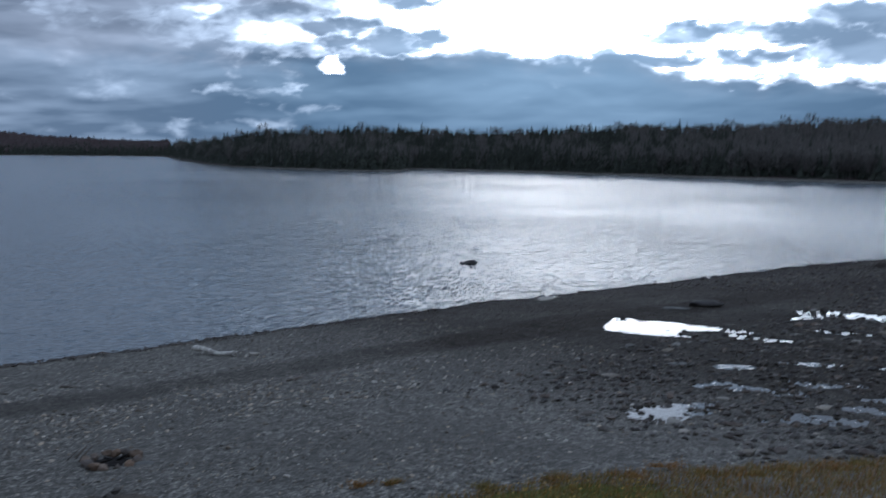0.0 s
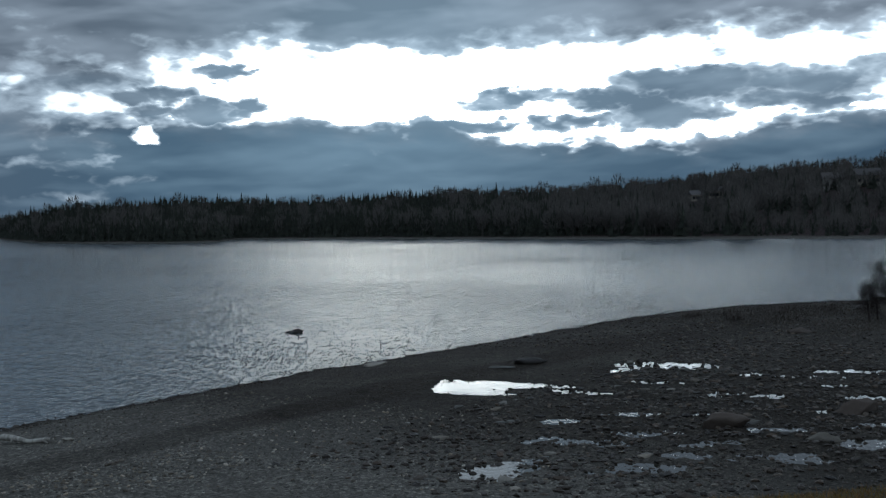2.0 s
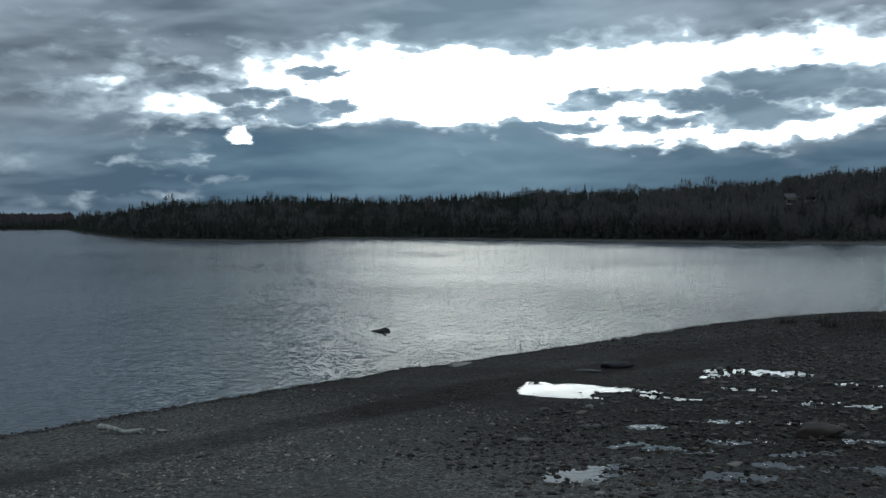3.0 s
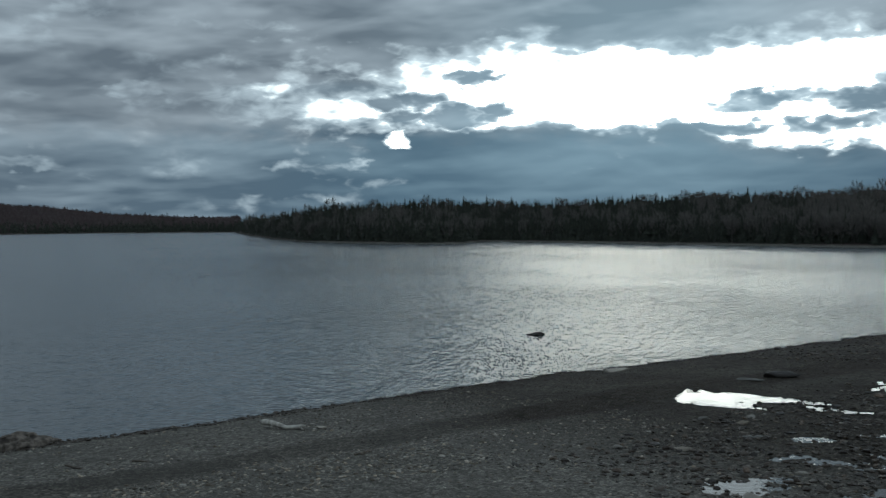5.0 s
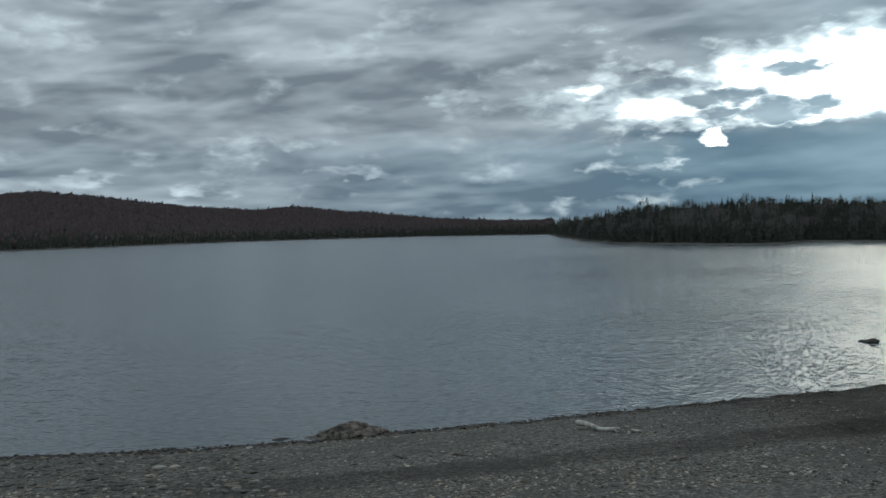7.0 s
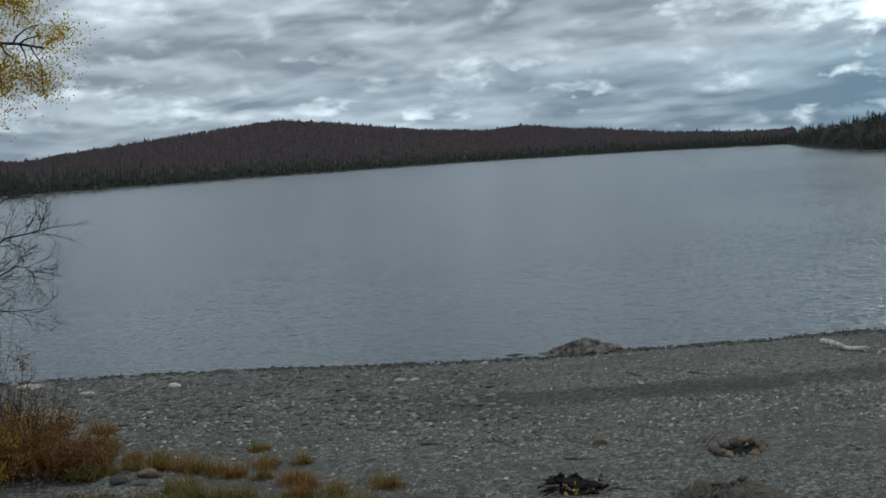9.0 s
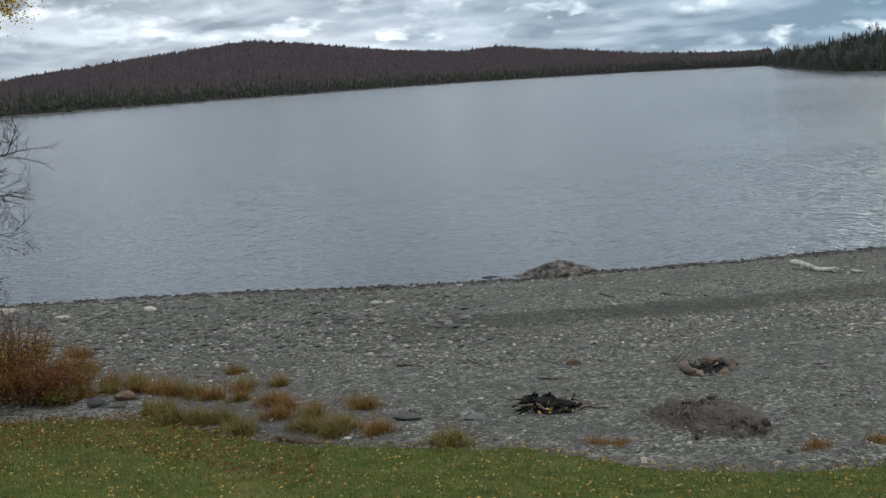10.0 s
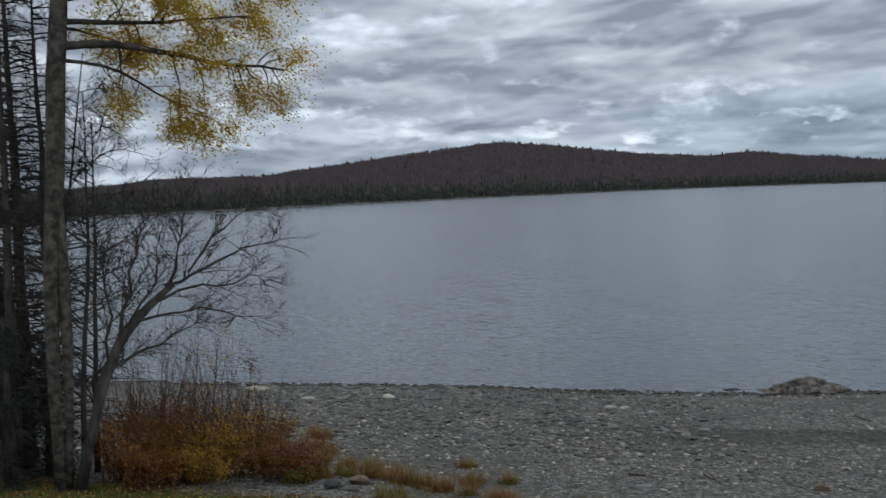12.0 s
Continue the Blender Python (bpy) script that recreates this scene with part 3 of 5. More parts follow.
rng = random.Random(5)
SPRUCES = [conifer_shape(rng, h, w) for h, w in ((10, 2.6), (9, 2.7), (11.5, 2.4), (7.5, 2.8), (10, 2.2))]
BARES = [bare_shape(rng, h, w, 110) for h, w in ((9, 2.6), (8, 2.4), (10, 2.8))]


def crown_shape(rng, height, width):
    """A far leafless crown: a slim uneven dome that runs out in a few twig points."""
    vs = []
    for z, r in ((0.20, 0.7), (0.55, 1.0)):
        ph = rng.uniform(0, 1)
        vs += [(width * r * q * math.cos(a), width * r * q * math.sin(a), height * z * rng.uniform(0.85, 1.15)) for a, q in ((ph + j * 1.2566, rng.uniform(0.75, 1.2)) for j in range(5))]
    vs.append((rng.uniform(-.3, .3) * width, rng.uniform(-.3, .3) * width, height))
    fs = [t for j in range(5) for t in ((j, (j + 1) % 5, 5 + j), ((j + 1) % 5, 5 + (j + 1) % 5, 5 + j))]
    return np.array(vs), np.array(fs + [(5 + j, 5 + (j + 1) % 5, 10) for j in range(5)])


FAR_BARES = [crown_shape(rng, h, w) for h, w in ((8, 2.5), (7.4, 2.8), (9.0, 2.2), (6.8, 3.0), (9.6, 1.9))]


HOUSE_YAWS = (-16.0, -17.1, -23.0, -24.7)


def scatter(yaw0, yaw1, deep, count, keep, kinds, lo, hi, first=8.0):
    """Random spots behind the far waterline; keep gives the chance by angle and depth."""
    out = []
    while len(out) < count:
        a = rng.uniform(yaw0, yaw1)
        shore = float(np.interp(a, FAR_YAW, FAR_R))
        crest = max(float(np.interp(a, CREST_YAW, CREST_R)), shore + 60)
        t = first + (min(deep, crest - shore + 15) - first) * rng.random()
        if rng.random() < keep(a, t):
            size = rng.uniform(lo, hi) * (1.25 if rng.random() < 0.06 else 1.0)
            if min(abs(a - h) for h in HOUSE_YAWS) < 0.5 and t < 200:
                if 115 < t < 142:
                    continue
                size *= 0.6 if t < 115 else 1.0
            elif a < -19 and 8 < t < 75:
                size *= 0.45
            r = shore + t
            out.append((-r * math.sin(radians(a)), r * math.cos(radians(a)), size, rng.uniform(0, 6.28), rng.randrange(kinds)))
    return out


def front(b, t):
    """Chance of a tree on the point: thick at the water, thinner behind, thick again on the crest."""
    return 1.0 if t < 25 else 0.6


wood("point_spruce_wood", "dense dark spruces crowding the wooded point", SPRUCES,
     scatter(-34, 22.9, 230, 3600, front, 5, 0.4, 0.82) + scatter(-9, 22.7, 230, 4200, front, 5, 0.45, 0.74), SPRUCE)
wood("point_bare_wood", "leafless grey-brown hardwoods between dark spruces", BARES,
     scatter(-34, 22.6, 260, 2600, lambda b, t: front(b, t) * (0.18 if b > -2 else 0.4 if b > -8 else 1.0), 3, 0.62, 0.95), BARE_WOOD, True)
wood("far_spruce_wood", "dark band of spruces along the far shore", SPRUCES,
     scatter(22.9, 92, 900, 4200, lambda b, t: 1.0 if t < 90 else 0.35 if t < 150 else 0.008 + 0.10 * (abs(t - float(np.interp(b, CREST_YAW, CREST_R) - np.interp(b, FAR_YAW, FAR_R))) < 40), 5, 0.5, 1.05, 6.0), SPRUCE)
wood("far_hill_wood", "leafless reddish-brown hardwoods covering a long hill", FAR_BARES,
     scatter(22.9, 84, 1200, 36000, lambda b, t: 0.06 if t < 60 else 1.0, 5, 0.6, 1.05, 20.0), HILL_WOOD, True, True)


# ---- loose shapes: stones, tubes, twigs, leaves ----
def stone_mesh(name, seed, sx, sy, sz, mat, sharp=0.35, cuts=1):
    """A worn stone: a faceted ball, pulled flat and chipped by planes."""
    q = random.Random(seed)
    bm = bmesh.new()
    bmesh.ops.create_icosphere(bm, subdivisions=cuts, radius=1.0)
    planes = [(Vector((q.uniform(-1, 1), q.uniform(-1, 1), q.uniform(-.6, .6))).normalized(), q.uniform(0.45, 0.85)) for _ in range(9)]
    for v in bm.verts:
        for n, d in planes:
            over = v.co.dot(n) - d
            if over > 0:
                v.co -= n * over
        v.co *= 1 + q.uniform(-sharp, sharp) * 0.25
        v.co = Vector((v.co.x * sx, v.co.y * sy, v.co.z * sz))
    return from_bm(name, bm, mat, cuts > 2)


def stones_stuff(name, label, spots, mat, seed=1):
    """Many small stones joined: spots are x, y, size, flatness."""
    q = random.Random(seed)
    shapes = []
    for i in range(10):
        me = stone_mesh("pebble_form", seed * 40 + i, 1.0, q.uniform(0.55, 0.95), 1.0, mat)
        shapes.append((np.array([v.co[:] for v in me.vertices]), np.array([p.vertices[:] for p in me.polygons])))
        bpy.data.meshes.remove(me)
    base = land([s[0] for s in spots], [s[1] for s in spots])
    vs, fs, n = [], [], 0
    for (x, y, size, thick), z in zip(spots, base):
        v, f = shapes[q.randrange(10)]
        t = q.uniform(0, 6.283)
        c, d = math.cos(t) * size, math.sin(t) * size
        tilt = q.uniform(-.2, .2)
        vs.append(np.stack([v[:, 0] * c - v[:, 1] * d + x, v[:, 0] * d + v[:, 1] * c + y, v[:, 2] * size * thick + tilt * v[:, 0] * size + z + size * thick * 0.3], -1))
        fs.append(f + n)
        n += len(v)
    ob = new(name, mesh_of(name, np.concatenate(vs).tolist(), np.concatenate(fs).tolist(), mat))
    return tagged(ob, label, "gravel", kind="stuff")


def tube_mesh(name, runs, mat, sides=6):
    """Round branches: each run is a list of (point, radius)."""
    vs, fs = [], []
    for run in runs:
        b = len(vs)
        for i, (p, r) in enumerate(run):
            p = Vector(p)
            a = Vector(run[max(i - 1, 0)][0])
            c = Vector(run[min(i + 1, len(run) - 1)][0])
            way = (c - a).normalized() if (c - a).length > 1e-6 else Vector((0, 0, 1))
            side = way.cross(Vector((0.31, 0.17, 0.93)) if abs(way.z) < 0.9 else Vector((1, 0, 0))).normalized()
            up = side.cross(way)
            for j in range(sides):
                t = 6.28318 * j / sides
                vs.append(tuple(p + side * (r * math.cos(t)) + up * (r * math.sin(t))))
        for i in range(len(run) - 1):
            for j in range(sides):
                j2 = (j + 1) % sides
                fs.append((b + i * sides + j, b + i * sides + j2, b + (i + 1) * sides + j2, b + (i + 1) * sides + j))
        fs.append(tuple(b + j for j in range(sides))[::-1])
        fs.append(tuple(b + (len(run) - 1) * sides + j for j in range(sides)))
    return mesh_of(name, vs, fs, mat, True)


def bough(q, start, way, length, radius, steps=6, droop=0.0, wander=0.25, taper=0.85):
    """A wandering tapered branch."""
    run, p, d = [], Vector(start), Vector(way).normalized()
    for i in range(steps + 1):
        f = i / steps
        run.append((p.copy(), radius * (1 - taper * f)))
        d = (d + Vector((q.uniform(-1, 1), q.uniform(-1, 1), q.uniform(-1, 1))) * wander + Vector((0, 0, -droop))).normalized()
        p = p + d * (length / steps)
    return run


def side_shoots(q, run, count, length, radius, spread=0.9, lo=0.25, droop=0.0, up=0.2, steps=4, wander=0.25):
    """Branches off a branch."""
    out = []
    for _ in range(count):
        f = q.uniform(lo, 1.0) * (len(run) - 1)
        i = min(int(f), len(run) - 2)
        a, b = Vector(run[i][0]), Vector(run[i + 1][0])
        p = a.lerp(b, f - i)
        way = (b - a).normalized()
        turn = Vector((q.uniform(-1, 1), q.uniform(-1, 1), q.uniform(-1, 1)))
        turn = (turn - way * turn.dot(way)).normalized()
        d = way * (1 - spread * 0.5) + turn * spread + Vector((0, 0, up))
        s = 1.0 - 0.55 * f / len(run)
        out.append(bough(q, p, d, length * s * q.uniform(0.6, 1.2), radius * s, steps, droop, wander))
    return out


def leaf_cloud(name, q, spots, size, mat, flutter=1.0, broad=0.36):
    """Single leaves: folded diamonds at the given points."""
    vs, fs = [], []
    for p in spots:
        s = size * q.uniform(0.6, 1.25)
        a = Vector((q.uniform(-1, 1), q.uniform(-1, 1), q.uniform(-1, 0.4) * flutter)).normalized()
        b = a.cross(Vector((q.uniform(-1, 1), q.uniform(-1, 1), q.uniform(-1, 1)))).normalized()
        p, n = Vector(p), len(vs)
        vs += [tuple(p), tuple(p + a * s * 0.5 + b * s * broad), tuple(p + a * s), tuple(p + a * s * 0.5 - b * s * broad + Vector((0, 0, s * 0.12)))]
        fs += [(n, n + 1, n + 2), (n, n + 2, n + 3)]
    return mesh_of(name, vs, fs, mat)


def along(q, runs, per, reach, lo=0.3):
    """Points scattered about the outer parts of branches."""
    out = []
    for run in runs:
        for _ in range(per):
            f = q.uniform(lo, 1.0) * (len(run) - 1)
            i = min(int(f), len(run) - 2)
            p = Vector(run[i][0]).lerp(Vector(run[i + 1][0]), f - i)
            out.append(p + Vector((q.gauss(0, reach), q.gauss(0, reach), q.gauss(0, reach))))
    return out


def stuff(ob):
    """Marks a part of countless small pieces."""
    return tagged(ob, kind="stuff")


BIRCH_BARK = make_bark("grey_birch_bark", (0.018, 0.014, 0.012), (0.070, 0.060, 0.048), True)
DARK_BARK = make_bark("dark_bark", (0.020, 0.016, 0.014), (0.058, 0.048, 0.042))
TWIG = make_bark("dark_twigs", (0.020, 0.015, 0.014), (0.050, 0.038, 0.033))
RED_TWIG = make_bark("reddish_twigs", (0.045, 0.022, 0.016), (0.11, 0.06, 0.042))
DRIFTWOOD = make_bark("bleached_driftwood", (0.22, 0.205, 0.178), (0.44, 0.415, 0.365))
GREY_WOOD = make_bark("weathered_grey_wood", (0.055, 0.045, 0.036), (0.145, 0.122, 0.10))
STUMP_WOOD = make_bark("dark_rotten_wood", (0.042, 0.035, 0.029), (0.15, 0.128, 0.107))
CHARCOAL = make_stone("charcoal", (0.004, 0.004, 0.004), (0.016, 0.014, 0.013), -0.7, 0.95)
ASH = make_stone("grey_ash_and_weed", (0.027, 0.025, 0.0225), (0.086, 0.080, 0.071), -0.5)
TAN_STONE = make_stone("tan_hearth_stone", (0.075, 0.055, 0.040), (0.22, 0.17, 0.13))
BROWN_STONE = make_stone("brown_boulder", (0.045, 0.036, 0.030), (0.12, 0.10, 0.085))
YELLOW_LEAF = make_foliage("yellow_birch_leaves", (0.26, 0.165, 0.018), (0.58, 0.41, 0.060), 0.5)
ORANGE_LEAF = make_foliage("orange_shrub_leaves", (0.085, 0.034, 0.008), (0.26, 0.105, 0.016), 0.35)
GOLD_LEAF = make_foliage("golden_shrub_leaves", (0.14, 0.080, 0.012), (0.38, 0.23, 0.030), 0.35)
RED_LEAF = make_foliage("dark_red_shrub_leaves", (0.075, 0.030, 0.018), (0.17, 0.072, 0.035), 0.3)
BROWN_LEAF = make_foliage("rust_brown_shrub_leaves", (0.070, 0.034, 0.012), (0.19, 0.088, 0.024), 0.3)
GREEN_LEAF = make_foliage("dull_green_leaves", (0.040, 0.055, 0.014), (0.11, 0.12, 0.030), 0.3)
TUFT_GRASS = make_foliage("rusty_dead_grass", (0.085, 0.038, 0.010), (0.26, 0.14, 0.038), 0.25)
TUFT_GREEN = make_foliage("olive_grass", (0.060, 0.056, 0.012), (0.20, 0.145, 0.038), 0.25)
GREY_TUFT = make_foliage("grey_dead_weeds", (0.055, 0.048, 0.042), (0.17, 0.15, 0.125), 0.2)
DARK_TUFT = make_foliage("dark_dead_weeds", (0.034, 0.029, 0.025), (0.115, 0.10, 0.083), 0.1)
LAWN_BLADE = make_lawn()
FALLEN_LEAF = make_foliage("fallen_yellow_leaves", (0.16, 0.080, 0.020), (0.44, 0.29, 0.070), 0.2)
HOUSE_WALL = make_stone("pale_painted_boards", (0.26, 0.26, 0.25), (0.38, 0.38, 0.37), fine=2.0)
ROOF = make_stone("dark_roof_shingles", (0.05, 0.05, 0.055), (0.10, 0.10, 0.105), fine=3.0)
GLASS = make_stone("dark_window_glass", (0.015, 0.018, 0.02), (0.03, 0.035, 0.04), 1.0, 0.1)


# ---- the rock in the lake ----
def lake_rock():
    me = stone_mesh("lake_rock", 12, 0.74, 0.36, 0.30, DARK_STONE, 0.6, 3)
    for v in me.vertices:
        n = noise.noise(v.co * 3.1) * 0.10
        v.co += Vector((0, 0, n)) + v.co * n
        if v.co.x < 0:
            v.co.z *= 0.55
    ob = new("lake_rock", me)
    ob.matrix_basis = pose(-7.15, 62.8, 0.02, 0, 0, 0)
    return tagged(ob, "dark wet rock rising out of the lake", "rock")


lake_rock()


# ---- driftwood on the beach ----
def driftwood_log():
    m = at_ground(-11.85, 31.4, -0.07, -20)
    t = thing("driftwood_log", m, "bleached pale driftwood log lying on the gravel", "driftwood")
    q = random.Random(3)
    body = [((-0.92, 0, 0.05), 0.08), ((-0.78, 0.01, 0.08), 0.105), ((-0.5, 0.02, 0.07), 0.095), ((-0.15, 0.0, 0.03), 0.085),
            ((0.2, -0.03, -0.01), 0.07), ((0.5, 0.0, 0.02), 0.08), ((0.78, 0.02, 0.07), 0.07), ((0.9, 0.02, 0.10), 0.04)]
    part("trunk", tube_mesh("trunk", [body], DRIFTWOOD, 8), None, t)
    part("stub", tube_mesh("stub", [[((-0.42, 0, 0.06), 0.05), ((-0.40, -0.12, -0.05), 0.035)]], DRIFTWOOD, 6), None, t)
    part("stub", tube_mesh("stub", [[((0.72, 0, 0.05), 0.045), ((0.92, -0.1, 0.0), 0.02)]], DRIFTWOOD, 6), None, t)


driftwood_log()


def stick(x, y, length, turn, thick=0.035, mat=GREY_WOOD, label="dark weathered stick lying on the gravel"):
    q = random.Random(int(x * 100 + y * 7))
    runs = [bough(q, (-length / 2, 0, thick), (1, 0, 0.0), length, thick, 5, 0, 0.08, 0.5)]
    for _ in range(2):
        runs.append(bough(q, runs[0][q.randrange(1, 4)][0], (1, q.uniform(-1, 1), 0.3), length * 0.3, thick * 0.5, 3, 0, 0.1))
    ob = new("stick", tube_mesh("stick", runs, mat, 5))
    ob.matrix_basis = at_ground(x, y, 0.0, turn)
    return tagged(ob, label, "stick", "sticks on the beach")


for spec in ((-15.35, 24.7, 0.75, -30), (-13.7, 25.5, 0.6, 10), (-14.1, 14.9, 0.5, 40), (-12.9, 15.6, 0.55, -20), (-10.7, 15.2, 0.5, 25), (-7.6, 26.2, 0.7, 60)):
    stick(*spec)


# ---- root stump heaped with dead grass at the waterline ----
def stump_heap():
    m = at_ground(-20.0, 28.75, 0.12, 45)
    t = thing("root_stump", m, "weathered brown root stump tangled with dead grass", "stump")
    q = random.Random(8)
    bm = bmesh.new()
    bmesh.ops.create_icosphere(bm, subdivisions=4, radius=1.0)
    for v in bm.verts:
        c = v.co.copy()
        n = noise.noise(c * 2.3 + Vector((4, 1, 0))) * 0.22 + noise.noise(c * 6.0) * 0.10
        v.co = Vector((c.x * 1.5, c.y * 0.55, c.z * (0.34 + 0.26 * float(smooth((c.x + 0.9) / 1.0))))) * (1 + n)
        v.co.z = max(v.co.z, -0.25)
    part("mound", from_bm("mound", bm, STUMP_WOOD), None, t)
    roots = []
    for i in range(9):
        roots.append(bough(q, (q.uniform(-0.9, 0.8), q.uniform(-0.2, 0.2), q.uniform(0.1, 0.5)), (q.uniform(-1, 1), q.uniform(-.5, .3), q.uniform(-0.15, 0.2)),
                           q.uniform(0.3, 0.8), 0.045, 5, 0.1, 0.35))
    for r in roots:
        part("root", tube_mesh("root", [r] + side_shoots(q, r, 2, 0.25, 0.02), GREY_WOOD, 5), None, t)
    stuff(part("dead_grass", leaf_blades("dead_grass", q, [(q.gauss(0, 0.5), q.gauss(-0.25, 0.2), q.uniform(0.0, 0.35)) for _ in range(700)], 0.10, 0.009, GREY_TUFT, 1.6), None, t, "rusty dead grass"))
    part("pale_stone", stone_mesh("pale_stone", 4, 0.14, 0.1, 0.06, PALE_STONE), None, t).location = (0.55, -0.1, 0.52)


def leaf_blades(name, q, feet, height, width, mat, lean=0.5):
    """Grass: narrow bent blades from the given feet."""
    vs, fs = [], []
    for f in feet:
        h = height * q.uniform(0.5, 1.2)
        t = q.uniform(0, 6.283)
        d = Vector((math.cos(t), math.sin(t), 0))
        s = Vector((-d.y, d.x, 0)) * width
        out = d * h * lean * q.uniform(0.1, 1.0)
        p, n = Vector(f), len(vs)
        mid = p + out * 0.35 + Vector((0, 0, h * 0.6))
        vs += [tuple(p - s), tuple(p + s), tuple(mid + s * 0.7), tuple(mid - s * 0.7), tuple(p + out + Vector((0, 0, h)))]
        fs += [(n, n + 1, n + 2, n + 3), (n + 3, n + 2, n + 4)]
    return mesh_of(name, vs, fs, mat)


stump_heap()


# ---- fire ring ----
def fire_ring():
    t = thing("fire_ring", at_ground(-8.43, 17.05), "ring of brown hearth stones round black ashes", "fire ring")
    q = random.Random(21)
    for i in range(14):
        a = i * 6.283 / 14 + q.uniform(-.1, .1)
        s = q.uniform(0.085, 0.135)
        ob = part("hearth_stone", stone_mesh("hearth_stone", 60 + i, s * 1.25, s, s * 0.85, TAN_STONE if i % 3 else BROWN_STONE, 0.7, 2), None, t)
        ob.matrix_basis = pose(0.47 * math.cos(a), 0.47 * math.sin(a), s * 0.6, 0, 0, math.degrees(a) + 90)
    bm = bmesh.new()
    bmesh.ops.create_icosphere(bm, subdivisions=3, radius=1.0)
    for v in bm.verts:
        v.co = Vector((v.co.x * 0.36, v.co.y * 0.36, v.co.z * 0.05 + 0.02 * noise.noise(v.co * 5)))
    part("ash_bed", from_bm("ash_bed", bm, CHARCOAL), None, t, "black ash bed")
    for i in range(3):
        run = bough(q, (q.uniform(-.15, .15), q.uniform(-.15, .15), 0.05), (q.uniform(-1, 1), q.uniform(-1, 1), 0.0), 0.25, 0.025, 3, 0, 0.1, 0.3)
        part("burnt_stick", tube_mesh("burnt_stick", [run], CHARCOAL, 5), None, t)
    for i in range(5):
        run = bough(q, (-0.62 - 0.06 * i, q.uniform(-.15, .15), 0.02), (0.25, 0.3, 0.35), 0.32, 0.014, 3, 0, 0.1, 0.3)
        part("kindling", tube_mesh("kindling", [run], GREY_WOOD, 4), None, t)
    flat_stone = part("hearth_stone", stone_mesh("hearth_stone", 81, 0.22, 0.12, 0.07, GREY_STONE, 0.3, 2), None, t)
    flat_stone.matrix_basis = pose(0.66, -0.1, 0.05, 0, 0, 12)


fire_ring()


# ---- heap of burnt driftwood ----
def burnt_heap():
    t = thing("burnt_heap", at_ground(-9.5, 13.5) @ Matrix.Scale(1.25, 4), "black heap of charred driftwood with fallen leaves", "fire remains")
    q = random.Random(31)
    bm = bmesh.new()
    bmesh.ops.create_icosphere(bm, subdivisions=4, radius=1.0)
    for v in bm.verts:
        n = noise.noise(v.co * 3) * 0.3 + noise.noise(v.co * 8) * 0.15
        v.co = Vector((v.co.x * 0.40 * (1 + 1.6 * n), v.co.y * 0.26 * (1 + 1.6 * n), max(v.co.z, -0.1) * 0.08 * (1 + 3 * n)))
    part("charcoal_bed", from_bm("charcoal_bed", bm, CHARCOAL), None, t)
    for i in range(26):
        a = q.uniform(0, 6.28)
        b = q.uniform(0, 6.28)
        run = bough(q, (0.42 * math.cos(a), 0.30 * math.sin(a), q.uniform(0.02, 0.10)), (math.cos(b), math.sin(b), q.uniform(-.05, .2)), q.uniform(0.15, 0.4), 0.022, 4, 0.08, 0.25, 0.5)
        part("charred_stick", tube_mesh("charred_stick", [run], CHARCOAL if i % 3 else GREY_WOOD, 5), None, t)
    stuff(part("fallen_leaves", leaf_cloud("fallen_leaves", q, [(q.gauss(0.12, 0.18), -0.25 + q.gauss(0, 0.08), 0.08) for _ in range(30)], 0.06, FALLEN_LEAF), None, t, "orange fallen leaves"))


burnt_heap()


# ---- old ash heap grown with dead weeds ----
CLODS = [stone_mesh("clod", 880 + i, 1.3, 0.9, 0.8, ASH, 0.6, 1) for i in range(6)]


